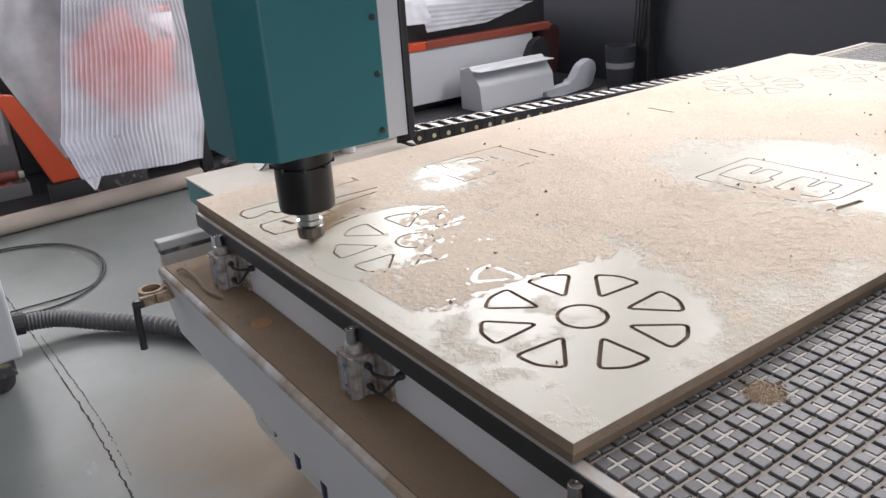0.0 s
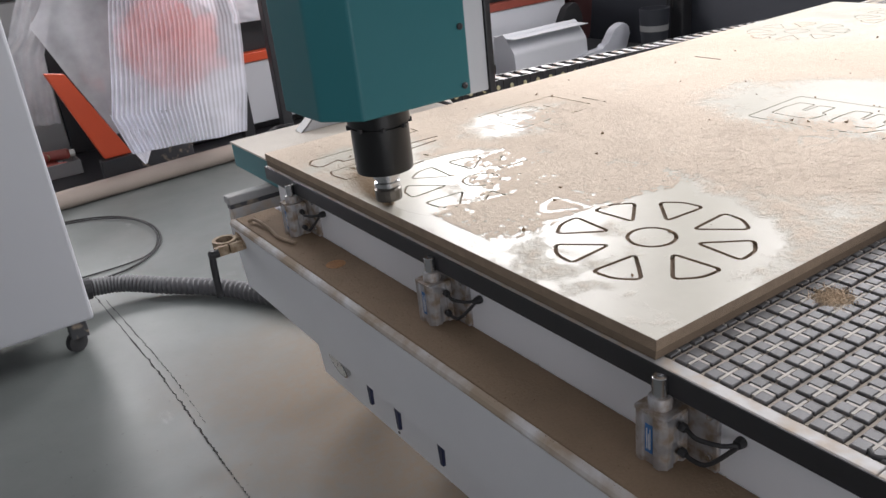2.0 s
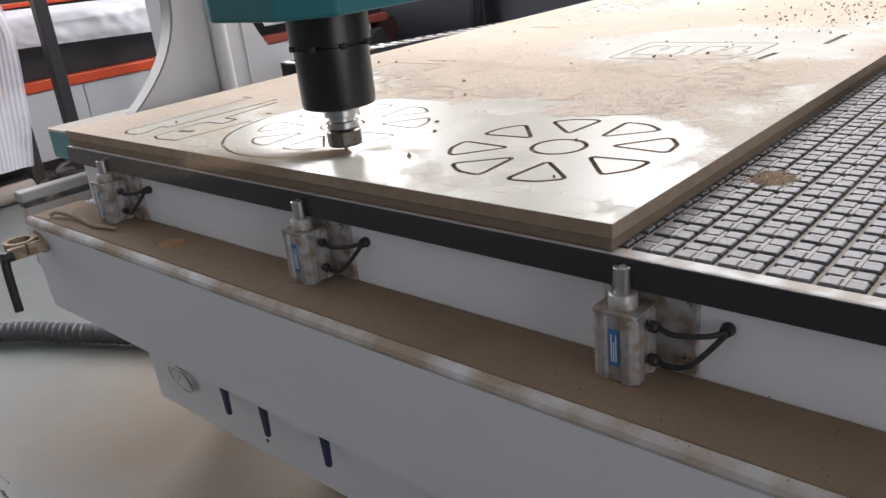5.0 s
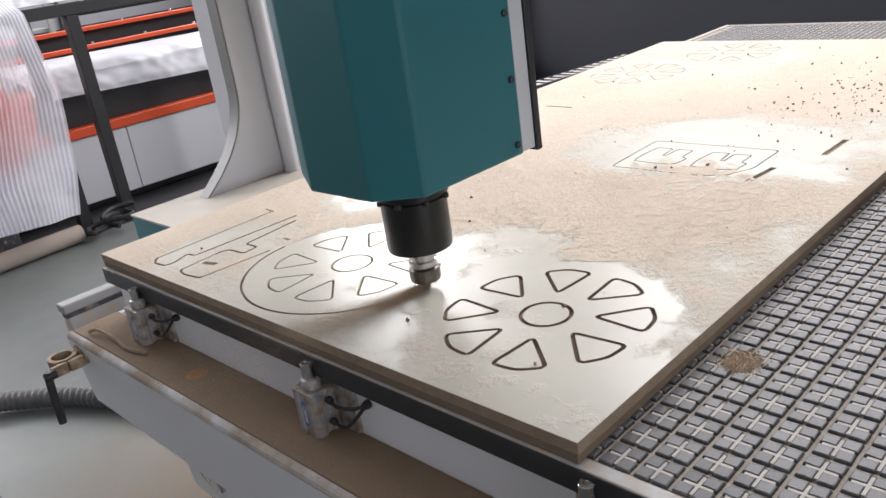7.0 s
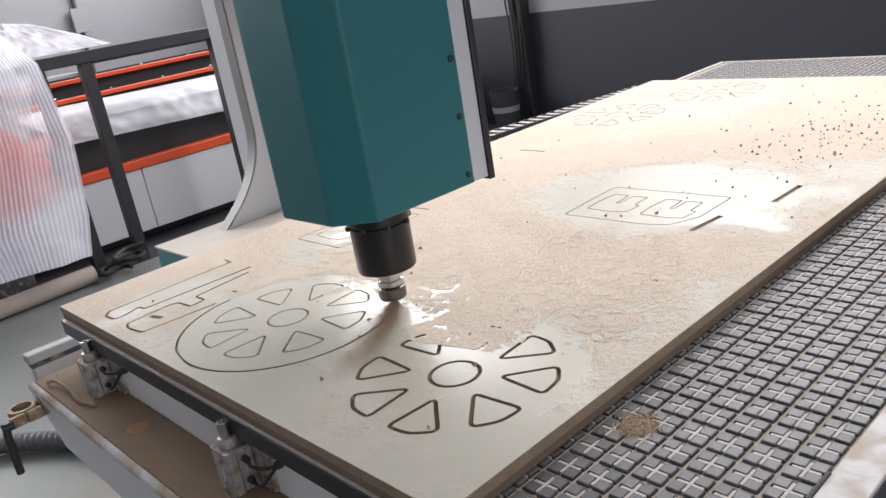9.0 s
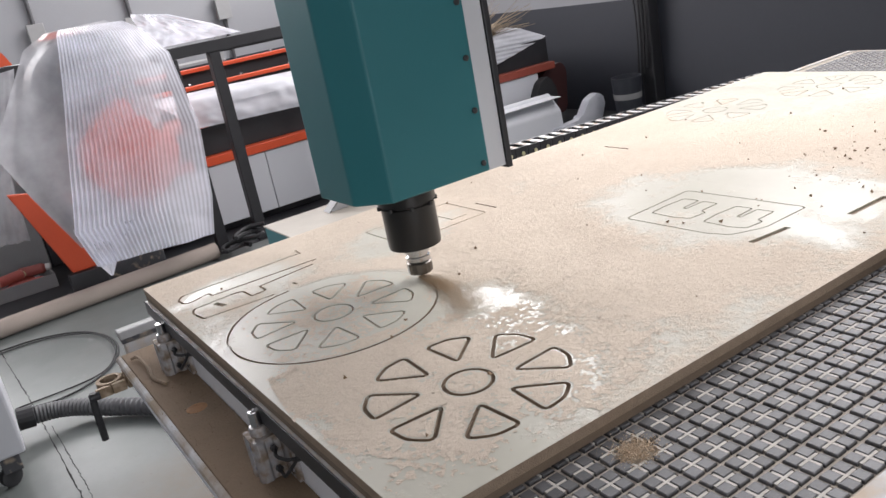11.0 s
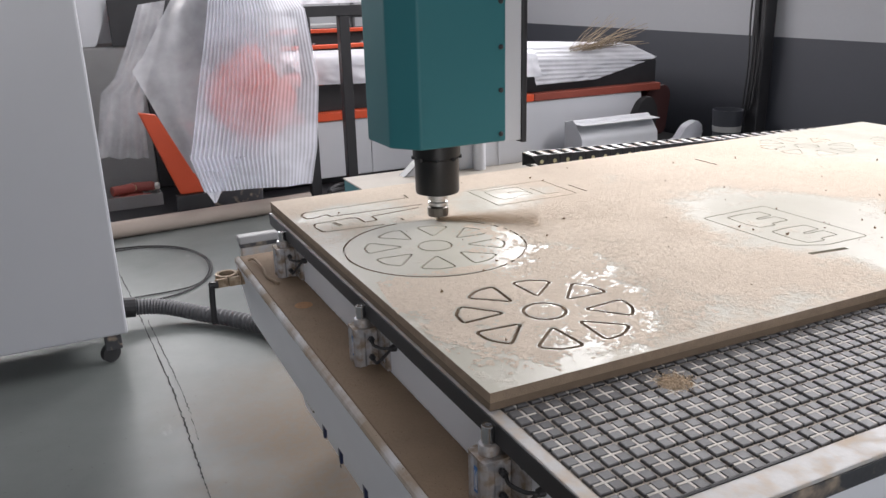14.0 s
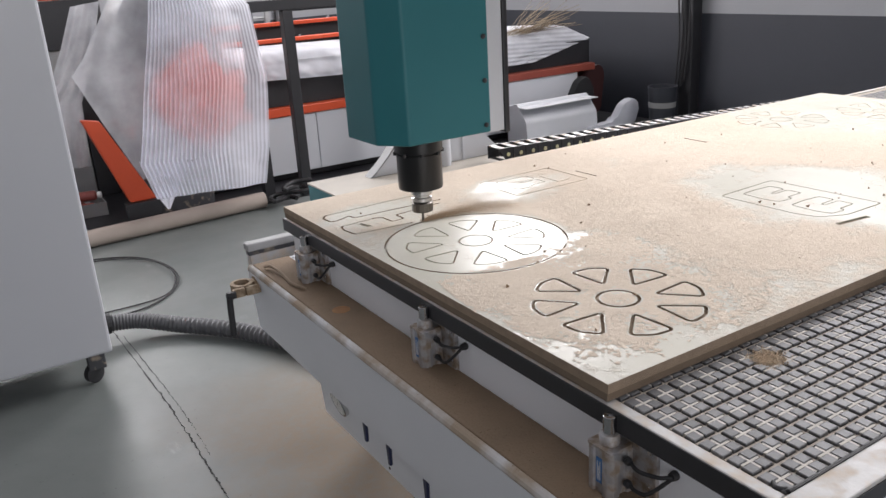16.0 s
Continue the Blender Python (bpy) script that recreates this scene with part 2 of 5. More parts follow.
    l.new(tex(60, 4), b.inputs["Height"])
    l.new(b.outputs[0], p.inputs["Normal"])
    return mat


M_FLOOR = floor_material()
M_FILM = film_material("milky_film", 0.47, (0.88, 0.89, 0.97), 0.16, 0.34)
M_FILM_CLEAR = film_material("hazy_film", 0.52, (0.70, 0.70, 0.73))
M_FILM_DENSE = film_material("white_film", 0.10, (0.76, 0.77, 0.82))

# engraved figures on the sheet: wheels of eight petals, the ring being cut, frames with comb shapes
WHEEL_A, WHEEL_B, WHEEL_C, WHEEL_D = (0.229, 0.215), (0.222, 0.648), (1.776, 1.0), (2.125, 0.833)
RING = 0.200


def sheet_material(name="faced_board", dust_only=False):
    """Pale faced board, swept clean in places and covered by beige dust elsewhere; or that dust by itself."""
    mat = bpy.data.materials.new(name)
    n, l, p = nodes_of(mat)
    coord = n.new("ShaderNodeTexCoord")

    def tex(scale, detail=6, rough=0.6):
        t = n.new("ShaderNodeTexNoise")
        t.inputs["Scale"].default_value, t.inputs["Detail"].default_value, t.inputs["Roughness"].default_value = scale, detail, rough
        l.new(coord.outputs["Object"], t.inputs["Vector"])
        return t.outputs["Fac"]

    def math_node(op, a, b=None):
        m = n.new("ShaderNodeMath")
        m.operation = op
        for i, v in enumerate((a, b)):
            if v is None:
                continue
            if isinstance(v, (int, float)):
                m.inputs[i].default_value = v
            else:
                l.new(v, m.inputs[i])
        return m.outputs[0]

    def blob(x, y, inner, outer, sx=1.0, sy=1.0):
        d, mp = n.new("ShaderNodeVectorMath"), n.new("ShaderNodeMapping")
        mp.inputs["Location"].default_value, mp.inputs["Scale"].default_value = (-x * sx, -y * sy, 0), (sx, sy, 0)
        l.new(coord.outputs["Object"], mp.inputs["Vector"])
        d.operation = "LENGTH"
        l.new(mp.outputs[0], d.inputs[0])
        r = n.new("ShaderNodeMapRange")
        r.interpolation_type = "SMOOTHSTEP"
        r.inputs["From Min"].default_value, r.inputs["From Max"].default_value = outer, inner
        l.new(d.outputs["Value"], r.inputs["Value"])
        return r.outputs[0]

    clear = None
    for strength, *spec in ((0.95, *WHEEL_B, 0.17, 0.25), (0.90, *WHEEL_A, 0.15, 0.26), (0.92, 1.06, 0.36, 0.16, 0.44, 1.15, 0.95), (0.40, 1.20, 0.12, 0.10, 0.40, 0.8, 1.5), (0.66, 0.16, 0.98, 0.06, 0.30, 0.8, 1.5),
                            (0.75, 0.52, 0.93, 0.04, 0.20, 0.7, 1.0), (0.7, 2.05, 0.95, 0.25, 0.6), (0.74, 0.08, 0.06, 0.12, 0.36), (0.80, 0.03, 0.45, 0.14, 0.34, 2.2, 0.45), (0.95, 0.31, 0.42, 0.13, 0.23), (0.35, 0.45, 0.05, 0.05, 0.3, 0.5, 2.0)):
        b = math_node("MULTIPLY", blob(*spec), strength)
        clear = b if clear is None else math_node("MAXIMUM", clear, b)
    patch = math_node("ADD", math_node("MULTIPLY", tex(5.5, 9, 0.70), 1.5), math_node("MULTIPLY", tex(45, 6, 0.7), 0.30))
    field = math_node("SUBTRACT", math_node("ADD", patch, -0.07), math_node("MULTIPLY", clear, 0.62))
    mask = n.new("ShaderNodeMapRange")
    mask.interpolation_type = "SMOOTHSTEP"
    mask.inputs["From Min"].default_value, mask.inputs["From Max"].default_value = 0.34, 0.72
    if dust_only:
        mask.inputs["Value"].default_value = 1.0
    else:
        l.new(field, mask.inputs["Value"])
    grain = tex(330, 4, 0.7)
    lumps = tex(90, 5, 0.65)
    dust_c, board_c, mix = n.new("ShaderNodeMix"), n.new("ShaderNodeMix"), n.new("ShaderNodeMix")
    for m in (dust_c, board_c, mix):
        m.data_type = "RGBA"
    dust_c.inputs["A"].default_value, dust_c.inputs["B"].default_value = (0.45, 0.375, 0.295, 1), (0.83, 0.725, 0.61, 1)
    board_c.inputs["A"].default_value, board_c.inputs["B"].default_value = (0.50, 0.480, 0.405, 1), (0.60, 0.577, 0.497, 1)
    drift = tex(3.2, 5, 0.6)
    clumps = tex(26, 4, 0.6)
    tone = math_node("ADD", math_node("ADD", math_node("MULTIPLY", grain, 0.14), math_node("MULTIPLY", lumps, 0.30)), math_node("ADD", math_node("MULTIPLY", drift, 0.42), math_node("MULTIPLY", clumps, 0.22)))
    l.new(tone, dust_c.inputs["Factor"])
    l.new(tex(14, 6), board_c.inputs["Factor"])
    l.new(mask.outputs[0], mix.inputs["Factor"])
    l.new(board_c.outputs["Result"], mix.inputs["A"])
    l.new(dust_c.outputs["Result"], mix.inputs["B"])
    l.new(mix.outputs["Result"], p.inputs["Base Color"])
    rough = n.new("ShaderNodeMix")
    rough.inputs["A"].default_value, rough.inputs["B"].default_value = 0.33, 0.90
    l.new(mask.outputs[0], rough.inputs["Factor"])
    l.new(rough.outputs["Result"], p.inputs["Roughness"])
    gloss = n.new("ShaderNodeMix")
    gloss.inputs["A"].default_value, gloss.inputs["B"].default_value = 0.29, 0.05
    l.new(mask.outputs[0], gloss.inputs["Factor"])
    l.new(gloss.outputs["Result"], p.inputs["Specular IOR Level"])
    height = math_node("MULTIPLY", math_node("ADD", math_node("ADD", math_node("MULTIPLY", grain, 0.45), math_node("MULTIPLY", lumps, 0.75)), math_node("MULTIPLY", clumps, 0.5)), mask.outputs[0])
    bump = n.new("ShaderNodeBump")
    bump.inputs["Strength"].default_value, bump.inputs["Distance"].default_value = 0.62, 0.005
    l.new(height, bump.inputs["Height"])
    l.new(bump.outputs[0], p.inputs["Normal"])
    return mat


M_SHEET = sheet_material()
M_DRIFT = sheet_material("drifted_dust", True)


# ---- mesh helpers ----
def mesh_object(name, bm, mats, smooth=False):
    data = bpy.data.meshes.new(name)
    bmesh.ops.recalc_face_normals(bm, faces=bm.faces)
    bm.to_mesh(data)
    bm.free()
    for m in mats if isinstance(mats, (list, tuple)) else [mats]:
        data.materials.append(m)
    if smooth:
        for f in data.polygons:
            f.use_smooth = True
        data.set_sharp_from_angle(angle=radians(38))
    return new(name, data)


def part(name, bm, mat, parent, label="", smooth=False):
    ob = mesh_object(name, bm, mat, smooth)
    ob.parent = parent
    if label:
        tagged(ob, label)
    return ob


def structure(name, bm, mat, label, category="", smooth=False):
    return tagged(mesh_object(name, bm, mat, smooth), label, category or name.split("_")[0], kind="structure")


def thing(name, label, category, at=(0, 0, 0), group=""):
    ob = new(name)
    ob.empty_display_size = 0.05
    ob.location = at
    return tagged(ob, label, category, group)


def box(bm, x0, y0, z0, x1, y1, z1, bevel=0.0, m=None):
    """A box between two corners, its edges rounded."""
    made = bmesh.ops.create_cube(bm, size=1.0)["verts"]
    bmesh.ops.scale(bm, vec=(x1 - x0, y1 - y0, z1 - z0), verts=made)
    bmesh.ops.translate(bm, vec=((x0 + x1) / 2, (y0 + y1) / 2, (z0 + z1) / 2), verts=made)
    if bevel:
        edges = list({e for v in made for e in v.link_edges})
        made = list({v for f in bmesh.ops.bevel(bm, geom=edges, offset=bevel, segments=2, affect="EDGES", profile=0.5)["faces"] for v in f.verts})
        if m:
            made = list({w for v in made for f in v.link_faces for w in f.verts})
    if m:
        bmesh.ops.transform(bm, matrix=m, verts=made)
    return bm


def boxed(*args, **kw):
    return box(bmesh.new(), *args, **kw)


def block_mesh(name, blocks, mat):
    """Many plain boxes, given by two corners each, as one mesh."""
    verts, faces = [], []
    for x0, y0, z0, x1, y1, z1 in blocks:
        k = len(verts)
        verts += [(x, y, z) for z in (z0, z1) for x, y in ((x0, y0), (x1, y0), (x1, y1), (x0, y1))]
        faces += [tuple(k + i for i in f) for f in ((3, 2, 1, 0), (4, 5, 6, 7), (0, 1, 5, 4), (1, 2, 6, 5), (2, 3, 7, 6), (3, 0, 4, 7))]
    data = bpy.data.meshes.new(name)
    data.from_pydata(verts, [], faces)
    data.materials.append(mat)
    return new(name, data)


def prism(bm, loop, low, high, axis="z", bevel=0.0):
    """A closed loop of points in a plane, drawn out along the axis."""
    def at(p, h):
        return {"z": (p[0], p[1], h), "y": (p[0], h, p[1]), "x": (h, p[0], p[1])}[axis]
    a, b = [bm.verts.new(at(p, low)) for p in loop], [bm.verts.new(at(p, high)) for p in loop]
    k = len(loop)
    faces = [bm.faces.new(a), bm.faces.new(b[::-1])] + [bm.faces.new((a[i], a[(i + 1) % k], b[(i + 1) % k], b[i])) for i in range(k)]
    if bevel:
        bmesh.ops.bevel(bm, geom=list({e for f in faces for e in f.edges}), offset=bevel, segments=2, affect="EDGES", profile=0.5)
    return bm


def lathe(bm, profile, x=0.0, y=0.0, turn=None, steps=28):
    """A profile of (radius, height) turned round the upright axis through x, y."""
    rings = []
    for r, z in profile:
        rings.append([bm.verts.new((x + r * math.cos(2 * math.pi * i / steps), y + r * math.sin(2 * math.pi * i / steps), z)) for i in range(steps)])
    for a, b in zip(rings, rings[1:]):
        for i in range(steps):
            bm.faces.new((a[i], a[(i + 1) % steps], b[(i + 1) % steps], b[i]))
    bm.faces.new(rings[0][::-1])
    bm.faces.new(rings[-1])
    if turn is not None:
        bmesh.ops.transform(bm, matrix=turn, verts=[v for ring in rings for v in ring])
    return bm


def tube(bm, points, radius, sides=10, ribs=0.0):
    """A round tube along points; ribs: every other ring is narrower by that much."""
    pts = [Vector(p) for p in points]
    rings, normal = [], None
    for i, p in enumerate(pts):
        way = (pts[min(i + 1, len(pts) - 1)] - pts[max(i - 1, 0)]).normalized()
        if normal is None:
            normal = way.orthogonal().normalized()
        normal = (normal - way * normal.dot(way)).normalized()
        side = way.cross(normal)
        r = radius - (ribs if i % 2 else 0.0)
        rings.append([bm.verts.new(p + r * (math.cos(a) * normal + math.sin(a) * side)) for a in (2 * math.pi * k / sides for k in range(sides))])
    for a, b in zip(rings, rings[1:]):
        for i in range(sides):
            bm.faces.new((a[i], a[(i + 1) % sides], b[(i + 1) % sides], b[i]))
    bm.faces.new(rings[0][::-1])
    bm.faces.new(rings[-1])
    return bm


def smooth_line(points, steps=8):
    """A soft line through points (Catmull-Rom)."""
    p = [Vector(q) for q in points]
    p = [2 * p[0] - p[1]] + p + [2 * p[-1] - p[-2]]
    out = []
    for i in range(1, len(p) - 2):
        a, b, c, d = p[i - 1 : i + 3]
        for k in range(steps):
            t = k / steps
            out.append(0.5 * (2 * b + (c - a) * t + (2 * a - 5 * b + 4 * c - d) * t * t + (3 * b - a - 3 * c + d) * t ** 3))
    return out + [p[-2]]


# ---- the hall ----
BED = 0.79
TOP = 0.82
ground = structure("floor", boxed(WEST, SOUTH, -0.2, EAST, NORTH, 0.0), M_FLOOR, "grey-green epoxy workshop floor with beige sawdust")


def wall_with_openings(name, axis, at, thick, low, high, openings, label, upper=None):
    """A wall across x or y from low to high, with openings (from, to, bottom, top) right through it; dark paint to dado height."""
    bm = bmesh.new()
    cuts = sorted(openings)
    def block(a, b, z0, z1, matter):
        count = len(bm.faces)
        if axis == "y":
            box(bm, a, at, z0, b, at + thick, z1)
        else:
            box(bm, at, a, z0, at + thick, b, z1)
        bm.faces.ensure_lookup_table()
        for f in bm.faces[count:]:
            f.material_index = matter
    def column(a, b, z0, z1):
        if z0 < DADO:
            block(a, b, z0, min(z1, DADO), 1)
        if z1 > DADO:
            block(a, b, max(z0, DADO), z1, 0)
    here = low
    for a, b, z0, z1 in cuts:
        column(here, a, 0, ROOF)
        if z0 > 0:
            column(a, b, 0, z0)
        column(a, b, z1, ROOF)
        here = b
    column(here, high, 0, ROOF)
    return structure(name, bm, [upper or M_WALL, M_DADO], label)


DADO = 0.92
wall_with_openings("wall_north", "y", NORTH, 0.25, WEST, EAST, [(a, b, 2.6, 4.6) for a, b in NORTH_WINDOWS], "white plastered workshop wall with high windows")
wall_with_openings("wall_east", "x", EAST, 0.25, SOUTH, NORTH, [(-1.0, 3.0, 2.6, 4.6), (4.7, 8.2, 2.6, 4.6)], "white workshop wall with dark blue-grey lower part")
# The south opening is made up to hold the fill lamp.
wall_with_openings("wall_south", "y", SOUTH - 0.25, 0.25, WEST, EAST, [(-3.5, 0.5, 0.0, 3.7)], "grey workshop wall with an added opening out of view", M_BACK)
wall_with_openings("wall_west", "x", WEST - 0.25, 0.25, SOUTH, NORTH, [], "plain grey workshop wall", M_BACK)
structure("ceiling", boxed(WEST - 0.25, SOUTH - 0.25, ROOF, EAST + 0.25, NORTH + 0.25, ROOF + 0.15), M_ROOF, "plain light grey roof sheeting")
structure("ground", boxed(-60, -60, -0.4, 60, 60, -0.2), M_ROOF, "pale yard ground outside the hall")
bm = bmesh.new()
box(bm, EAST - 0.11, 3.80, 0.004, EAST - 0.002, 3.93, ROOF - 0.01, 0.01)
tagged(mesh_object("column", bm, M_BLACK), "dark painted steel column standing against the wall", "column", kind="structure")

# ---- router table ----
table = thing("router_table", "long white router table with a dusty ledge and dark bed edge", "machine")
bm = bmesh.new()
box(bm, 0.017, -0.30, 0.40, 2.86, 1.22, BED - 0.0342, 0.003)
part("frame", bm, M_FRAME, table)
part("ledge", boxed(-0.087, -0.60, 0.6545, 0.0165, 1.275, 0.663, bevel=0.002), M_LEDGE, table, "steel ledge covered with brown sawdust")
SLOPE, RECESS = 0.25, 0.031


def skirt_x(z):
    """The outer face of the sloping skirt at height z."""
    return -0.102 + SLOPE * (0.655 - z)


def skirt(loop, thick, inset=0.0):
    """A sloping panel from a loop of (y, z)."""
    bm = bmesh.new()
    front = [bm.verts.new((skirt_x(z) + inset, y, z)) for y, z in loop]
    back = [bm.verts.new((skirt_x(z) + inset + thick, y, z)) for y, z in loop]
    k = len(loop)
    bm.faces.new(front)
    bm.faces.new(back[::-1])
    for i in range(k):
        bm.faces.new((front[i], front[(i + 1) % k], back[(i + 1) % k], back[i]))
    return bm


part("skirt", skirt([(-0.60, 0.645), (1.285, 0.645), (1.44, 0.403), (1.03, 0.3955), (-0.60, 0.3955)], 0.03), M_FRAME, table, "sloping light grey side skirt")
part("lower_skirt", skirt([(-0.60, 0.430), (1.085, 0.430), (1.205, 0.192), (-0.60, 0.196)], 0.03, RECESS), M_FRAME, table, "sloping light grey lower panel")
part("fold", prism(bmesh.new(), [(-0.060, 0.6455), (-0.0995, 0.6455), (-0.1005, 0.650), (-0.0985, 0.656), (-0.0945, 0.6595), (-0.088, 0.6615), (-0.088, 0.652), (-0.060, 0.652)], -0.60, 1.283, "y", 0.0), M_FOLD, table, "rounded fold of the skirt")
part("underside", boxed(-0.02, -0.60, 0.400, 0.016, 1.27, 0.60, bevel=0.003), M_FRAME, table)
part("bed_slab", boxed(-0.0035, -0.325, BED - 0.034, 2.88, 1.222, BED - 0.008, bevel=0.001), M_DARKGREY, table, "dark bed slab with dusty edge")
part("edge_band", boxed(-0.0065, -0.326, BED - 0.0335, -0.0037, 1.222, BED - 0.0006, bevel=0.001), M_BLACK, table, "black edge band")
# Added block: stops light passing under the table, darkens the floor beside it.
part("shade_block", boxed(0.30, -0.58, 0.0, 2.48, 1.00, 0.399, bevel=0.005), M_DARKGREY, table, "dark block added under the table to shade the floor")
# Out of view, added so that light from the south stays off the floor.
part("end_shade_panel", boxed(-0.03, -0.640, 0.03, 2.86, -0.603, 0.42, bevel=0.004), M_FRAME, table, "unseen panel added to block light at the table end")
for y in (-0.15, 1.05):
    part("leg", boxed(2.5, y - 0.08, 0.0, 2.64, y + 0.08, 0.399, bevel=0.004), M_FRAME, table)


# ---- the cut sheet ----
def groove(bm, line, width, low, high, closed=True):
    """A band of the given width along a line of points, as a solid."""
    pts = [Vector((*p, 0)) for p in line]
    k = len(pts)
    inner, outer = [], []
    for i in range(k):
        if closed:
            a, b, c = pts[i - 1], pts[i], pts[(i + 1) % k]
        else:
            a, b, c = pts[max(i - 1, 0)], pts[i], pts[min(i + 1, k - 1)]
        u = (b - a).normalized() if b != a else (c - b).normalized()
        v = (c - b).normalized() if c != b else u
        n1, n2 = Vector((-u.y, u.x, 0)), Vector((-v.y, v.x, 0))
        mitre = (n1 + n2).normalized()
        reach = width / 2 / max(0.5, mitre.dot(n1))
        inner.append(b + mitre * reach)
        outer.append(b - mitre * reach)
    rows = [[bm.verts.new((p.x, p.y, z)) for p in ring] for ring, z in ((inner, low), (outer, low), (outer, high), (inner, high))]
    for i in range(k if closed else k - 1):
        j = (i + 1) % k
        for a, b in zip(rows, rows[1:] + rows[:1]):
            bm.faces.new((a[i], a[j], b[j], b[i]))
    if not closed:
        bm.faces.new([r[0] for r in rows])
        bm.faces.new([r[-1] for r in rows][::-1])


def rounded(loop, radius, steps=4):
    """A closed loop with its corners rounded."""
    out, k = [], len(loop)
    for i in range(k):
        a, b, c = (Vector(loop[(i + d) % k]) for d in (-1, 0, 1))
        u, v = (a - b), (c - b)
        r = min(radius, u.length * 0.45, v.length * 0.45)
        p, q = b + u.normalized() * r, b + v.normalized() * r
        for s in range(steps + 1):
            t = s / steps
            out.append(tuple((1 - t) ** 2 * p + 2 * t * (1 - t) * b + t * t * q))
    return out


def circle(c, r, steps=48):
    return [(c[0] + r * math.cos(2 * math.pi * i / steps), c[1] + r * math.sin(2 * math.pi * i / steps)) for i in range(steps)]


def petals(c, turn=22.5):
    for k in range(8):
        a = radians(turn + 45 * k)
        pts = [(0.070, 0.0), (0.150, -14.5), (0.156, 0.0), (0.150, 14.5)]
        yield rounded([(c[0] + r * math.cos(a + radians(d)), c[1] + r * math.sin(a + radians(d))) for r, d in pts], 0.012)


def comb(x, y, flip=1):
    pts = [(0.0, 0.0), (0.047, 0.004), (0.104, 0.0), (0.106, -0.038), (0.052, -0.041), (0.052, -0.050), (0.104, -0.050), (0.106, -0.087), (0.052, -0.088), (0.050, -0.102), (0.006, -0.098), (-0.003, -0.065)]
    return rounded([(x + px, y + py) for px, py in pts], 0.006, 2)


def figures():
    """All engraved lines: points, width, depth and whether closed."""
    for wheel, width, depth in ((WHEEL_A, 0.0064, 0.0058), (WHEEL_B, 0.0046, 0.0040), (WHEEL_C, 0.004, 0.0025), (WHEEL_D, 0.004, 0.0025)):
        for loop in petals(wheel):
            yield loop, width, depth, True
        yield circle(wheel, 0.037, 32), width, depth, True
    yield circle(WHEEL_B, RING, 120), 0.0048, 0.0078, True
    yield rounded([(0.869, 0.515), (1.073, 0.522), (1.076, 0.230), (0.946, 0.230), (0.885, 0.262), (0.871, 0.31)], 0.012), 0.0036, 0.005, True
    yield comb(0.920, 0.490), 0.0036, 0.005, True
    yield comb(0.922, 0.356), 0.0036, 0.005, True
    yield [(0.868, 0.206), (0.964, 0.194)], 0.013, 0.0045, False
    yield [(1.071, 0.137), (1.188, 0.134)], 0.013, 0.0045, False
    yield [(1.321, 1.035), (1.320, 0.940)], 0.006, 0.007, False
    yield rounded([(0.509, 1.045), (0.753, 1.045), (0.753, 0.868), (0.509, 0.868)], 0.01), 0.004, 0.0025, True
    yield comb(0.545, 1.015), 0.0036, 0.0022, True
    yield [(0.675, 0.985), (0.677, 0.905), (0.720, 0.905)], 0.0036, 0.0022, False
    yield [(0.788, 0.960), (0.790, 0.875)], 0.0045, 0.007, False
    # the long hook-shaped outlines near the corner of the sheet
    yield rounded([(0.345, 0.984), (0.096, 0.994), (0.094, 1.018), (0.080, 1.012), (0.050, 1.000), (0.036, 1.006), (0.033, 1.040), (0.047, 1.062), (0.335, 1.068)], 0.007)[2:-2], 0.0052, 0.0060, False
    yield rounded([(0.325, 0.958), (0.186, 0.943), (0.187, 0.905), (0.153, 0.901), (0.150, 0.950), (0.132, 0.957), (0.040, 0.950), (0.032, 0.924), (0.038, 0.874), (0.188, 0.860)], 0.007)[2:-2], 0.0052, 0.0060, False
    yield [(0.341, 1.099), (0.338, 1.062)], 0.0052, 0.0045, False
    yield [(0.242, 0.889), (0.244, 0.871)], 0.0060, 0.0045, False
    yield [(0.084, 0.940), (0.093, 0.905)], 0.0120, 0.0045, False


def cut_board(name, x0, y0, z0, x1, y1, z1, mats):
    """A slab with the engraved lines cut out of it; returns the mesh object."""
    slab = mesh_object(name, boxed(x0, y0, z0, x1, y1, z1, bevel=0.0008), mats)
    for deep_first in (True, False):
        bm = bmesh.new()
        for line, width, depth, closed in figures():
            if (depth > 0.0075) == deep_first:
                groove(bm, line, width, z1 - depth, z1 + 0.01, closed)
        tool = mesh_object("cutter", bm, mats)
        mod = slab.modifiers.new("cut", "BOOLEAN")
        mod.operation, mod.solver, mod.object = "DIFFERENCE", "EXACT", tool
        data = bpy.data.meshes.new_from_object(slab.evaluated_get(bpy.context.evaluated_depsgraph_get()))
        slab.modifiers.clear()
        slab.data = data
        bpy.data.objects.remove(tool)
    for f in slab.data.polygons:
        f.material_index = 0 if f.center.z > z1 - 0.0026 and f.normal.z > -0.5 and (f.normal.z > 0.5 or 0.005 < f.center.x < 2.33 and 0.005 < f.center.y < 1.215) else 1
    return slab


sheet = cut_board("wood_sheet", 0.0, 0.0, TOP - 0.0165, 2.336, 1.22, TOP, [M_SHEET, M_CORE])
tagged(sheet, "pale engraved board with cut wheels under beige sawdust", "board")
tagged(mesh_object("backing_board", boxed(0.001, 0.002, BED, 2.335, 1.219, TOP - 0.0167, bevel=0.001), M_SPOIL), "brown fibreboard backing lying on the vacuum bed", "board")


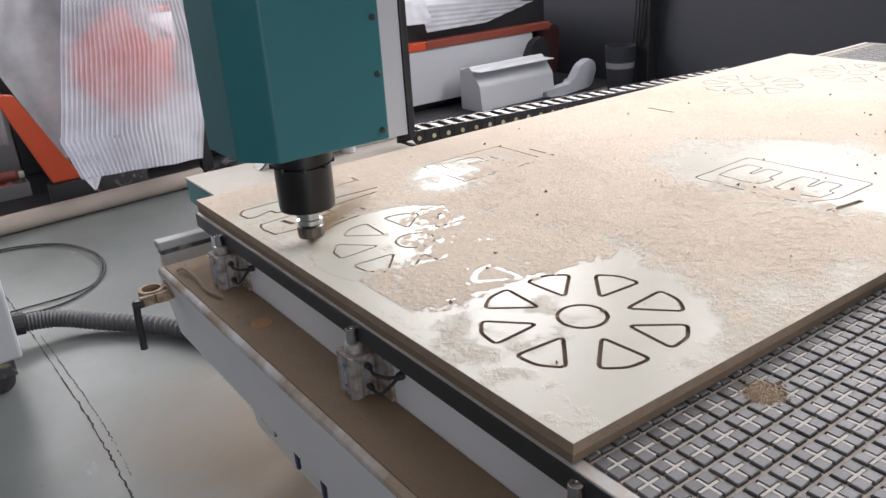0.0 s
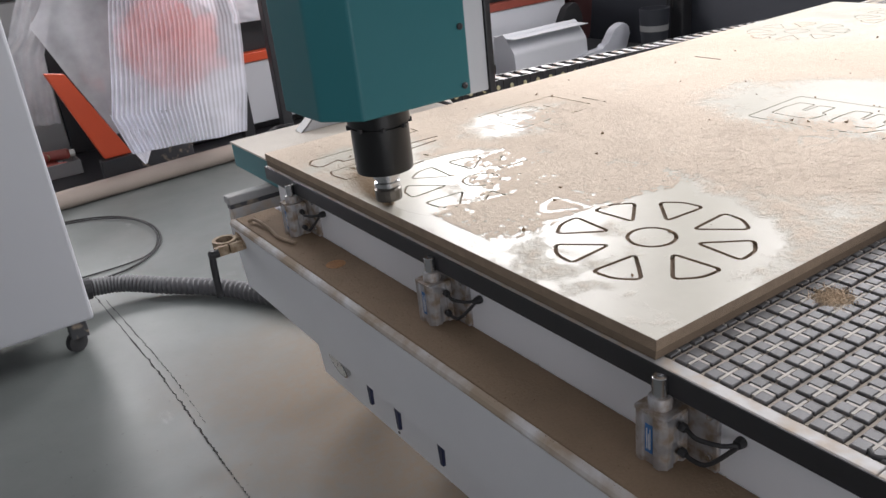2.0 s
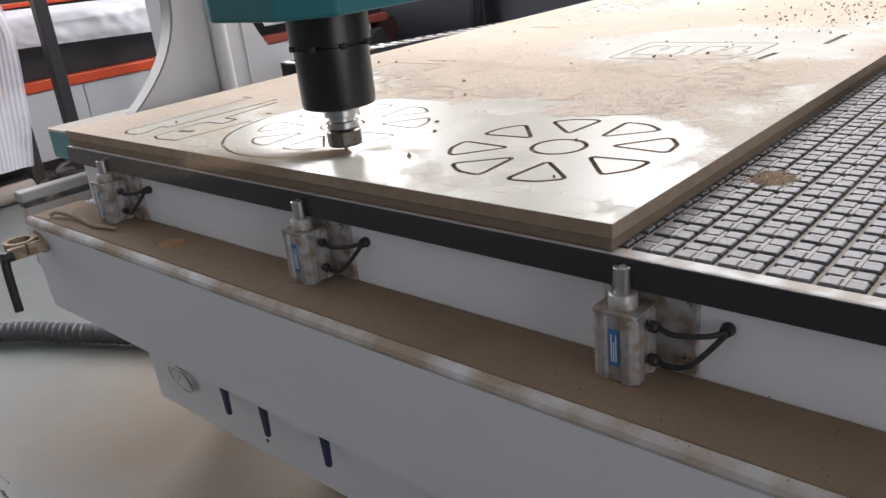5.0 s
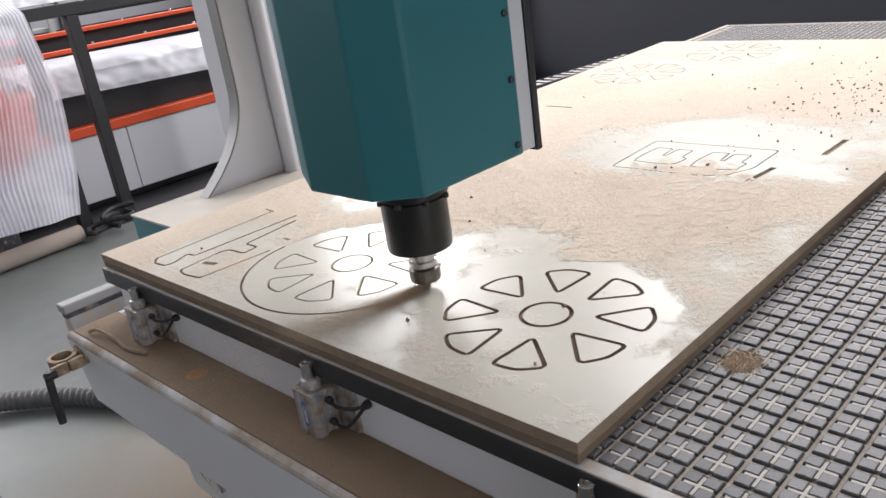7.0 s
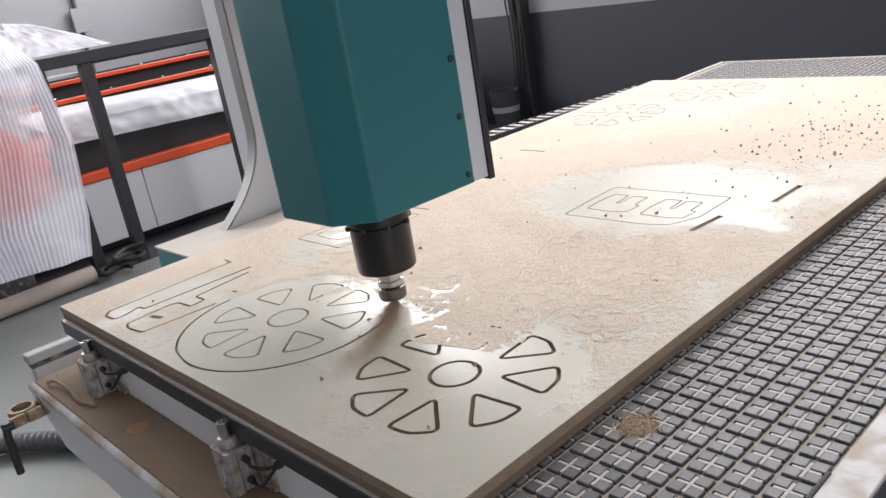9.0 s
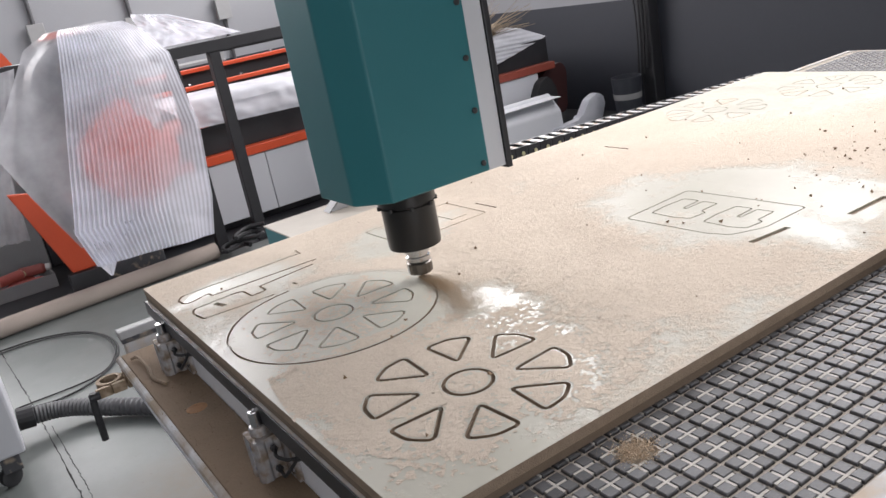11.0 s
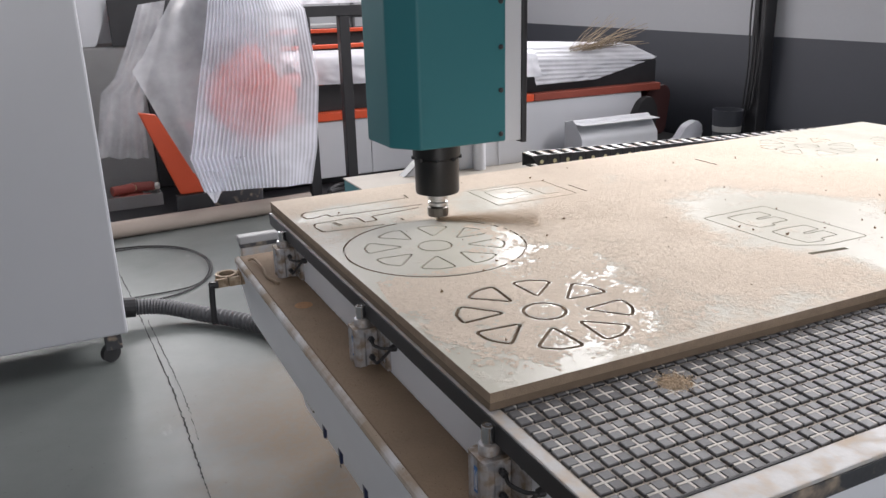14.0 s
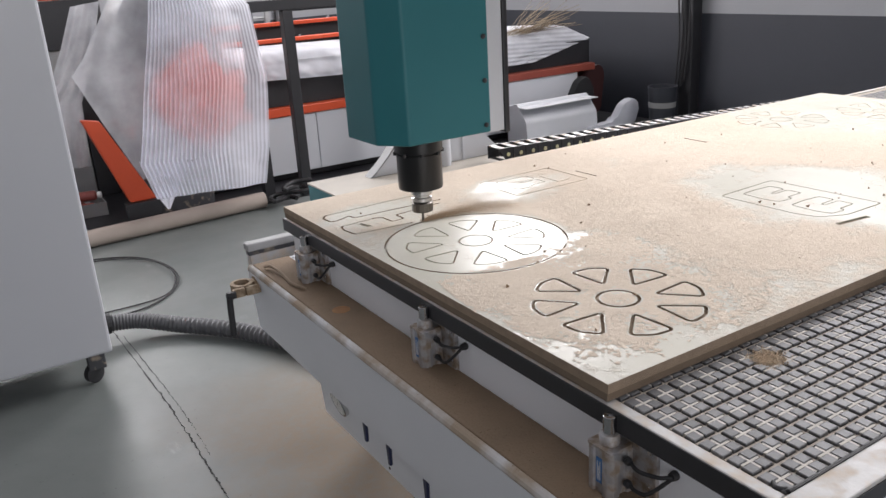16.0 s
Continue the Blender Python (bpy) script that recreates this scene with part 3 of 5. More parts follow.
# ---- gantry with carriage and spindle; its origin follows the tool along x ----
gantry = thing("gantry", "white router gantry with curved side column and cable chain", "machine")
SIDE = 1.515


def flare(x_mid, top_half, low_half, z_low, z_high, steps=10):
    left = [(x_mid - top_half - (low_half - top_half) * (1 - s / steps) ** 2.2, z_low + 0.27 * s / steps) for s in range(steps + 1)]
    right = [(2 * x_mid - x, z) for x, z in left[::-1]]
    return left + [(x_mid - top_half, z_high), (x_mid + top_half, z_high)] + right


UP = flare(0.475, 0.105, 0.265, 0.7645, 1.95)
part("upright", prism(bmesh.new(), UP, SIDE, SIDE + 0.045, "y", 0.003), M_WHITE, gantry, smooth=True)
left = UP[:12]
# Grey band over the white side face: its shade is given as colour.
part("shaded_edge_strip", prism(bmesh.new(), [(x - 0.006, z) for x, z in left] + [(x - 0.0005, z) for x, z in left[::-1]], SIDE + 0.001, SIDE + 0.044, "y", 0.0), M_SHADED_EDGE, gantry, "grey strip for the shaded edge of the curve", smooth=True)
part("column_back", boxed(0.39, SIDE + 0.046, 0.7645, 0.56, SIDE + 0.17, 1.95, bevel=0.006), M_WHITE, gantry)
part("cover_seam", boxed(0.560, SIDE - 0.004, 0.7645, 0.566, SIDE - 0.0005, 1.95, bevel=0.001), M_WHITE, gantry)
part("cable_ridge", tube(bmesh.new(), [(0.475, SIDE - 0.022, 0.765), (0.472, SIDE - 0.022, 1.40)], 0.021, 14), M_WHITE, gantry, "white cable cover", True)
part("foot", boxed(0.03, 1.29, 0.692, 0.78, 1.62, 0.758, bevel=0.003), M_TEAL, gantry, "teal slide foot")
part("foot_cover", boxed(0.028, 1.288, 0.759, 0.782, 1.622, 0.764, bevel=0.001), M_COVER, gantry, "dusty cream cover plate")
part("beam", boxed(0.32, -0.75, 1.42, 0.62, SIDE + 0.16, 1.72, bevel=0.006), M_WHITE, gantry)
part("near_upright", boxed(0.32, -0.75, 0.70, 0.62, -0.60, 1.419, bevel=0.006), M_WHITE, gantry)
part("near_foot", boxed(0.03, -0.76, 0.62, 0.78, -0.58, 0.699, bevel=0.003), M_TEAL, gantry)

carriage = part("carriage", boxed(0.1075, -0.128, 1.022, 0.156, 0.20, 1.70, bevel=0.002), M_WHITE, gantry, "light grey slide plate")
part("slide_cover", boxed(0.157, -0.131, 1.016, 0.170, 0.20, 1.70, bevel=0.002), M_BLACK, carriage, "black backing strip")
part("bridge", boxed(0.171, -0.03, 1.43, 0.319, 0.17, 1.69, bevel=0.003), M_BLACK, carriage)
HOUSE = [(-0.152, 0.048), (-0.152, -0.085), (-0.105, -0.146), (0.106, -0.146), (0.106, 0.140), (-0.100, 0.140)]
housing = part("housing", prism(bmesh.new(), HOUSE, 1.027, 1.50, "z", 0.004), M_TEAL, carriage, "teal painted sheet-metal spindle cover")
part("cover_lip", prism(bmesh.new(), [(x * 0.97, y * 0.97) for x, y in HOUSE], 1.501, 1.515, "z", 0.002), M_WHITE, carriage)
for z in (1.045, 1.142, 1.235, 1.33, 1.425):
    part("screw", lathe(bmesh.new(), [(0.0055, 0.0), (0.0055, 0.003), (0.003, 0.0045)], turn=pose(0.092, -0.1465, z, 90), steps=10), M_BLACK, carriage)
part("spindle_nose", lathe(bmesh.new(), [(0.040, 0.889), (0.052, 0.893), (0.053, 0.90), (0.053, 0.976), (0.050, 0.977), (0.050, 0.981), (0.057, 0.982), (0.057, 1.0265)]), M_SPINDLE, carriage, "glossy black spindle nose", True)
for k in range(8):
    a = radians(22 + 45 * k)
    part("flange_bolt", lathe(bmesh.new(), [(0.005, 0.974), (0.005, 0.9818)], 0.0555 * math.cos(a), 0.0555 * math.sin(a), steps=6), M_BLACK, carriage)
part("collet_holder", lathe(bmesh.new(), [(0.020, 0.858), (0.024, 0.86), (0.024, 0.868), (0.020, 0.870), (0.020, 0.875), (0.025, 0.877), (0.025, 0.8885)]), M_STEEL, carriage, "bright steel tool holder", True)
part("collet_nut", lathe(bmesh.new(), [(0.017, 0.832), (0.0245, 0.834), (0.0255, 0.838), (0.0255, 0.855), (0.023, 0.8575)], steps=16), M_NUT, carriage, "dark steel collet nut", False)
part("cutter_bit", lathe(bmesh.new(), [(0.0028, 0.8065), (0.0030, 0.808), (0.0030, 0.8315)], steps=12), M_NUT, carriage)

# cable chain on the far side, carried by the gantry
LINK = 0.052
for k in range(30):
    x = 0.60 + k * LINK
    sag = -0.004 - 0.037 * k * LINK
    bm = bmesh.new()
    prism(bm, [(x + (0.0 if k else 0.024), 0.782 + sag), (x + LINK * 0.95, 0.782 + sag), (x + LINK * 0.95, 0.826 + sag), (x - (0.0 if k else 0.010), 0.826 + sag)], 1.345, 1.351, "y", 0.0008)
    box(bm, x, 1.415, 0.782 + sag, x + LINK * 0.95, 1.421, 0.826 + sag)
    box(bm, x + 0.006, 1.351, 0.818 + sag, x + 0.018, 1.415, 0.822 + sag)
    box(bm, x + 0.006, 1.351, 0.782 + sag, x + 0.020, 1.415, 0.786 + sag)
    part("chain_link", bm, M_BLACK, gantry, "black cable chain link")
    part("chain_bar", boxed(x + 0.001, 1.3515, 0.8225 + sag, x + 0.020, 1.4145, 0.826 + sag), M_ALU, gantry)
    part("chain_plug", lathe(bmesh.new(), [(0.007, 0.0), (0.0065, 0.002)], turn=pose(x + 0.030, 1.3449, 0.803 + sag, 90), steps=10), M_YELLOW, gantry)
# ---- vacuum bed: rim, channels, seals and square pads ----
MAT_X0, MAT_X1, MAT_Y0, MAT_Y1 = 0.0185, 2.868, -0.2765, 1.204
PITCH = 0.0450
PAD = 0.0172
part("rim", boxed(-0.0033, -0.324, BED - 0.0078, 2.879, MAT_Y0 - 0.001, BED - 0.001, bevel=0.002), M_BED, table, "pale dusty bed rim")
part("rim", boxed(-0.0033, MAT_Y0, BED - 0.0078, MAT_X0 - 0.001, 1.221, BED - 0.001, bevel=0.002), M_BED, table, "pale dusty bed rim")
part("rim", boxed(MAT_X0, MAT_Y1 + 0.001, BED - 0.0078, 2.879, 1.221, BED - 0.001, bevel=0.002), M_BED, table, "pale dusty bed rim")
part("rim", boxed(MAT_X1 + 0.001, MAT_Y0, BED - 0.0078, 2.879, MAT_Y1, BED - 0.001, bevel=0.002), M_BED, table, "pale dusty bed rim")
part("channel_floor", boxed(MAT_X0, MAT_Y0, BED - 0.0078, MAT_X1, MAT_Y1, BED - 0.0058), M_CHANNEL, table, "dusty channels between the pads")
bm = bmesh.new()
rows_y = int((MAT_Y1 - MAT_Y0) / PITCH)
cols_x = int((MAT_X1 - MAT_X0) / PITCH)
for k in range(rows_y + 1):
    y = MAT_Y0 + k * PITCH
    if y < 0.02:
        box(bm, MAT_X0 + 0.004, y - 0.0019, BED - 0.0057, MAT_X1 - 0.004, y + 0.0019, BED - 0.0042)
    else:
        box(bm, 2.30, y - 0.0028, BED - 0.0057, MAT_X1 - 0.004, y + 0.0028, BED - 0.0022)
for k in range(cols_x + 1):
    x = MAT_X0 + 0.001 + k * PITCH
    box(bm, x - 0.0019, MAT_Y0 + 0.003, BED - 0.0057, x + 0.0019, 0.01 if x < 2.3 else MAT_Y1, BED - 0.0044)
cross = []
for i in range(cols_x):
    for j in range(rows_y):
        x, y = MAT_X0 + 0.001 + (i + 0.5) * PITCH, MAT_Y0 + (j + 0.5) * PITCH
        if y > 0.03 and x < 2.30:
            continue
        cross.append((x - PITCH * 0.36, y - 0.0019, BED - 0.0057, x + PITCH * 0.36, y + 0.0019, BED - 0.0016))
        cross.append((x - 0.0019, y - PITCH * 0.36, BED - 0.0057, x + 0.0019, y - 0.0020, BED - 0.0017))
        cross.append((x - 0.0019, y + 0.0020, BED - 0.0057, x + 0.0019, y + PITCH * 0.36, BED - 0.0017))
packed = tagged(block_mesh("packed_dust", cross, M_PALE), "pale dust packed between the pads", kind="stuff")
packed.parent = table
# Low strips in the dusty channel colour, between the groups of pads.
part("channel_strip", bm, M_CHANNEL, table, "low beige dust strips lying in the channels")
corner = [(MAT_X0 + 0.30, MAT_Y0 + 0.001), (MAT_X0 + 0.035, MAT_Y0 + 0.001), (MAT_X0 + 0.012, MAT_Y0 + 0.006), (MAT_X0 + 0.004, MAT_Y0 + 0.016), (MAT_X0 + 0.010, MAT_Y0 + 0.024)]
part("corner_cord", tube(bmesh.new(), smooth_line([(x, y, BED - 0.002) for x, y in corner], 6), 0.0032, 8), M_RUBBER, table, "bent end of the black seal cord", True)


def pad_mesh(bm, x, y):
    h = PAD / 2
    top = BED - 0.0005
    rows = [[bm.verts.new((x + sx * a, y + sy * a, z)) for sx, sy in ((-1, -1), (1, -1), (1, 1), (-1, 1))] for a, z in ((h, BED - 0.0058), (h, top - 0.0012), (h - 0.0012, top))]
    for a, b in zip(rows, rows[1:]):
        for i in range(4):
            bm.faces.new((a[i], a[(i + 1) % 4], b[(i + 1) % 4], b[i]))
    bm.faces.new(rows[-1])


one = bmesh.new()
pad_mesh(one, 0, 0)
pad_data = bpy.data.meshes.new("pad")
one.to_mesh(pad_data)
one.free()
pad_data.materials.append(M_PAD)
rest = bmesh.new()
rng = random.Random(4)
for i in range(cols_x * 2):
    for j in range(rows_y * 2):
        x = MAT_X0 + 0.001 + (i // 2 + 0.5) * PITCH + (0.5 if i % 2 else -0.5) * (PAD + 0.0046)
        y = MAT_Y0 + (j // 2 + 0.5) * PITCH + (0.5 if j % 2 else -0.5) * (PAD + 0.0046)
        if y > 0.012 and x < 2.31:
            continue
        if math.hypot(x - 0.290, y + 0.050) < 0.019:
            continue
        if x < 0.53 and y < 0.012:
            ob = new("pad", pad_data)
            ob.parent = table
            ob.location = (x, y, rng.uniform(-0.0004, 0.0))
            ob.rotation_euler = (0, 0, rng.gauss(0, 0.02))
        else:
            pad_mesh(rest, x, y)
tagged(part("pads_beyond", rest, M_PAD, table, "rows of dark square pads"), kind="stuff")

# ---- pop-up stop cylinders along the edge ----
def stop_cylinder(x, y, rod, label):
    ob = thing("stop_cylinder", label, "cylinder", (x, y, 0.664), "stop cylinders along the bed edge")
    part("bracket", boxed(0.019, -0.068, 0.0, 0.031, 0.036, 0.089, bevel=0.002), M_ALU, ob, "steel mounting bracket")
    bm = bmesh.new()
    prism(bm, rounded([(-0.027, -0.018), (-0.020, -0.0255), (-0.008, -0.0255), (-0.006, -0.0215), (0.006, -0.0215), (0.008, -0.0255), (0.018, -0.0255), (0.018, 0.0255), (0.008, 0.0255), (0.006, 0.0215), (-0.006, 0.0215), (-0.008, 0.0255), (-0.020, 0.0255), (-0.027, 0.018), (-0.027, 0.009), (-0.0235, 0.0075), (-0.0235, -0.0075), (-0.027, -0.009)], 0.0012, 2), 0.0, 0.072, "z", 0.0)
    part("body", bm, M_ALU, ob, "grooved aluminium cylinder body")
    cap = part("top_cap", prism(bmesh.new(), rounded([(-0.026, -0.025), (0.018, -0.025), (0.018, 0.025), (-0.026, 0.025)], 0.006), 0.0722, 0.0762, "z", 0.0008), M_ALU, ob)
    part("collar", lathe(bmesh.new(), [(0.0150, 0.0763), (0.0150, 0.090), (0.0135, 0.092), (0.0105, 0.0925)], -0.004, 0), M_ALU, cap, "", True)
    part("rod", lathe(bmesh.new(), [(0.0100, 0.0926), (0.0100, rod - 0.001), (0.009, rod), (0.0045, rod), (0.0045, rod - 0.004)], -0.004, 0), M_STEEL, ob, "bright steel stop rod", True)
    plate = part("label_plate", boxed(-0.0243, -0.006, 0.016, -0.0237, 0.006, 0.058), M_LABEL, ob, "blue label")
    for k in range(3):
        part("label_bar", boxed(-0.0247, -0.003 + 0.0026 * k, 0.021, -0.0244, -0.0018 + 0.0026 * k, 0.052 - 0.008 * (k % 2)), M_DIAL, plate)
    for z in (0.018, 0.056):
        part("port_nut", lathe(bmesh.new(), [(0.0062, 0.0), (0.0062, 0.007), (0.0045, 0.009)], turn=pose(0.004, -0.0256, z, 90), steps=6), M_BLACK, ob, "black air fitting")
    for y0, z0 in ((0.028, 0.082), (-0.058, 0.020), (-0.058, 0.080)):
        part("bolt", lathe(bmesh.new(), [(0.0045, 0.0), (0.0045, 0.004), (0.002, 0.004)], turn=pose(0.0188, y0, z0, 0, -90), steps=10), M_STEEL, ob)
    line = smooth_line([(0.004, -0.034, 0.056), (-0.002, -0.055, 0.056), (0.004, -0.085, 0.060), (0.014, -0.097, 0.062), (0.012, -0.094, 0.054), (0.0, -0.070, 0.026), (0.003, -0.045, 0.016), (0.004, -0.034, 0.018)], 6)
    part("air_line", tube(bmesh.new(), line, 0.0030, 8), M_RUBBER, ob, "thin black air line", True)
    part("grommet", lathe(bmesh.new(), [(0.006, 0.0), (0.0075, 0.006), (0.006, 0.014)], turn=pose(0.030, -0.097, 0.062, 0, -90), steps=12), M_RUBBER, ob)
    return ob


stop_cylinder(-0.009, -0.018, 0.120, "aluminium stop cylinder with raised steel rod beside the pads")
stop_cylinder(-0.010, 0.488, 0.118, "dusty aluminium stop cylinder under the board edge")
stop_cylinder(-0.011, 1.062, 0.116, "dull aluminium stop cylinder near the ledge end")

# ---- gauge and valve levers on the lower box ----
gauge = thing("pressure_gauge", "round chrome vacuum gauge on the white skirt", "gauge", (skirt_x(0.328) + RECESS - 0.001, 1.000, 0.328))
gauge.rotation_euler = (0, -math.atan(SLOPE), 0)
turn = pose(0, 0, 0, 0, -90)
part("case", lathe(bmesh.new(), [(0.038, 0.0005), (0.038, 0.010), (0.036, 0.012), (0.033, 0.011)], turn=turn), M_STEEL, gauge, "chrome rim", True)
dial = part("dial", lathe(bmesh.new(), [(0.032, 0.0114), (0.032, 0.0118)], turn=turn), M_DIAL, gauge, "white dial")
for k in range(9):
    part("dial_mark", boxed(-0.0123, -0.0008, 0.024, -0.0120, 0.0008, 0.029, m=pose(0, 0, 0, -130 + 32 * k)), M_BLACK, dial)
part("needle", boxed(-0.0130, -0.0007, -0.004, -0.0126, 0.0007, 0.022, m=pose(0, 0, 0, 40)), M_BLACK, dial)


def valve_lever(y, z):
    ob = thing("valve_lever", "dark blue valve lever on the white skirt", "lever", (skirt_x(z) + RECESS - 0.003, y, z), "valve levers")
    part("stem", lathe(bmesh.new(), [(0.006, 0.0005), (0.006, 0.009), (0.004, 0.010)], turn=pose(0, 0, 0.020, 0, -90), steps=12), M_STEEL, ob)
    part("handle", prism(bmesh.new(), [(-0.010, 0.032), (0.010, 0.032), (0.0055, -0.034), (-0.0055, -0.034)], -0.020, -0.0125, "x", 0.0018), M_BLUE, ob, "dark blue handle")
    return ob


for y, z in ((0.812, 0.350), (0.697, 0.344), (0.530, 0.350), (0.252, 0.348), (0.112, 0.352)):
    valve_lever(y, z)
part("hole", lathe(bmesh.new(), [(0.004, 0.0), (0.004, 0.001)], turn=pose(skirt_x(0.30) - 0.0003, 0.70, 0.30, 0, -90), steps=10), M_BLACK, table)

# ---- guide rail, clamp, hose ----
rail = thing("guide_rail", "grey steel guide rail beside the router bed", "rail")
part("beam", boxed(-0.060, 1.372, 0.52, 2.95, 1.405, 0.6545, bevel=0.003), M_BED, rail)
part("rail_top", boxed(-0.068, 1.362, 0.668, 2.95, 1.40, 0.690, bevel=0.004), M_TRAY, rail, "dull dusty steel rail")
part("rail_web", boxed(-0.064, 1.369, 0.655, 2.95, 1.393, 0.6675, bevel=0.001), M_DARKGREY, rail)
for x in (0.3, 1.6, 2.7):
    part("support", boxed(x, 1.373, 0.0, x + 0.12, 1.404, 0.519, bevel=0.004), M_FRAME, rail)
part("end_plate", boxed(-0.062, 1.2865, 0.50, 2.85, 1.300, 0.652, bevel=0.003), M_FRAME, table, "cream end plate")
clamp = thing("tube_clamp", "dusty brass tube clamp with a black lever", "clamp", (-0.132, 1.252, 0.615))
bm = bmesh.new()
outer = [(0.030 * math.cos(a), 0.030 * math.sin(a)) for a in (2 * math.pi * k / 28 for k in range(28))]
inner = [(0.021 * math.cos(a), 0.021 * math.sin(a)) for a in (2 * math.pi * k / 28 for k in range(28))]
rows = [[bm.verts.new((*p, z)) for p in ring] for ring, z in ((outer, -0.014), (outer, 0.014), (inner, 0.014), (inner, -0.014))]
for a, b in zip(rows, rows[1:] + rows[:1]):
    for i in range(28):
        bm.faces.new((a[i], a[(i + 1) % 28], b[(i + 1) % 28], b[i]))
part("ring", bm, M_BRASS, clamp, "brass clamping ring", True)
part("shank", boxed(0.029, -0.015, -0.013, 0.052, 0.015, 0.013, bevel=0.003), M_BRASS, clamp)
part("flange", lathe(bmesh.new(), [(0.026, 0.0), (0.026, 0.012), (0.022, 0.014)], turn=pose(0.0485, 0, 0, 0, -90)), M_BRASS, clamp, "", True)
part("jaw", boxed(-0.038, -0.040, -0.012, -0.004, -0.028, 0.012, bevel=0.002), M_BRASS, clamp)
part("jaw", boxed(-0.002, -0.042, -0.012, 0.030, -0.0285, 0.012, bevel=0.002), M_BRASS, clamp)
part("pivot", lathe(bmesh.new(), [(0.010, 0.0), (0.010, 0.022), (0.008, 0.024)], turn=pose(-0.032, -0.041, 0.0, 0, -90)), M_BLACK, clamp, "", True)
part("handle", tube(bmesh.new(), smooth_line([(-0.046, -0.041, 0.010), (-0.050, -0.042, -0.020), (-0.052, -0.044, -0.070), (-0.053, -0.045, -0.108)], 4), 0.0085, 10), M_RUBBER, clamp, "black plastic lever", True)

hose = thing("corrugated_hose", "grey corrugated suction hose running from the cabinet", "hose")
line = smooth_line([(-0.352, 2.60, 0.085), (-0.20, 2.58, 0.068), (-0.05, 2.47, 0.044), (0.12, 2.27, 0.040), (0.25, 2.02, 0.040), (0.42, 1.72, 0.042), (0.75, 1.45, 0.042)], 22)
part("hose_body", tube(bmesh.new(), line, 0.036, 14, 0.005), M_HOSE, hose, "", True)
part("cuff", tube(bmesh.new(), [(-0.364, 2.60, 0.087), (-0.305, 2.597, 0.081)], 0.043, 16), M_RUBBER, hose, "black hose cuff")

cable = thing("floor_cable", "black cable lying in a loop on the floor", "cable")
line = smooth_line([(-0.42, 3.78, 0.006), (-0.17, 3.76, 0.006), (0.03, 3.62, 0.006), (0.125, 3.36, 0.006), (0.10, 3.10, 0.006), (-0.02, 2.92, 0.006), (-0.19, 2.85, 0.006), (-0.36, 2.90, 0.006)], 8)
part("strand", tube(bmesh.new(), line, 0.0045, 8), M_RUBBER, cable, "", True)
line = smooth_line([(-0.42, 3.74, 0.006), (-0.15, 3.72, 0.006), (0.04, 3.56, 0.010), (0.108, 3.34, 0.016), (0.09, 3.12, 0.006), (-0.03, 2.945, 0.006), (-0.36, 2.93, 0.006)], 8)
part("strand", tube(bmesh.new(), line, 0.0035, 8), M_RUBBER, cable, "", True)

# floor joints: two ragged dark lines
def ragged(points, width, seed):
    bm, r = bmesh.new(), random.Random(seed)
    line = smooth_line([(x, y, 0.0) for x, y in points], 30)
    a, b = [], []
    for k, p in enumerate(line):
        w = width * r.uniform(0.25, 1.0) * (1 if k < len(line) * 0.75 else r.uniform(0.1, 0.9))
        p = p + Vector((r.gauss(0, 0.0016), 0, 0))
        a.append(bm.verts.new((p.x - w, p.y, 0.0015)))
        b.append(bm.verts.new((p.x + w, p.y, 0.0015)))
    for k in range(len(line) - 1):
        bm.faces.new((a[k], b[k], b[k + 1], a[k + 1]))
    return bm


structure("floor_joint", ragged([(-0.35, 3.9), (-0.30, 3.0), (-0.285, 2.6), (-0.262, 1.9), (-0.262, 1.42), (-0.262, 1.18), (-0.255, 1.0)], 0.0036, 1), M_CRACK, "dark ragged joint in the workshop floor", "floor")
structure("floor_joint", ragged([(-0.262, 2.62), (-0.245, 2.2), (-0.232, 1.8), (-0.238, 1.50)], 0.0022, 2), M_CRACK, "thin dark crack in the workshop floor", "floor")

# ---- crumbs and grains on the sheet ----
def crumbs(name, spots, low, high, mat, label, seed, z=TOP):
    r, verts, faces = random.Random(seed), [], []
    for x, y in spots:
        s = low + (high - low) * r.random() ** 2.5
        turn = Euler((r.uniform(0, 6), r.uniform(0, 6), r.uniform(0, 6))).to_matrix()
        k = len(verts)
        for v in ((1, 0, -0.6), (-0.6, 0.9, -0.6), (-0.6, -0.9, -0.6), (0.1, 0, 0.9)):
            p = turn @ Vector((v[0] * s, v[1] * s * r.uniform(0.6, 1.2), v[2] * s * 0.7))
            verts.append((x + p.x, y + p.y, z + s * 0.35 + p.z))
        faces += [(k, k + 1, k + 2), (k, k + 1, k + 3), (k + 1, k + 2, k + 3), (k, k + 2, k + 3)]
    data = bpy.data.meshes.new(name)
    data.from_pydata(verts, [], faces)
    data.materials.append(mat)
    return tagged(new(name, data), label, "sawdust", kind="stuff")


r = random.Random(11)
spots = [(r.uniform(0.75, 2.3), r.uniform(0.05, 1.15)) for _ in range(60)] + [(r.gauss(1.60, 0.22), r.gauss(0.24, 0.10)) for _ in range(260)] + [(r.uniform(0.05, 0.8), r.uniform(0.05, 1.15)) for _ in range(22)]
spots = [(x, y) for x, y in spots if 0.01 < x < 2.32 and 0.01 < y < 1.21]
crumbs("wood_crumbs", spots, 0.0012, 0.0058, M_CHIP, "brown wood crumbs scattered on the board", 5)


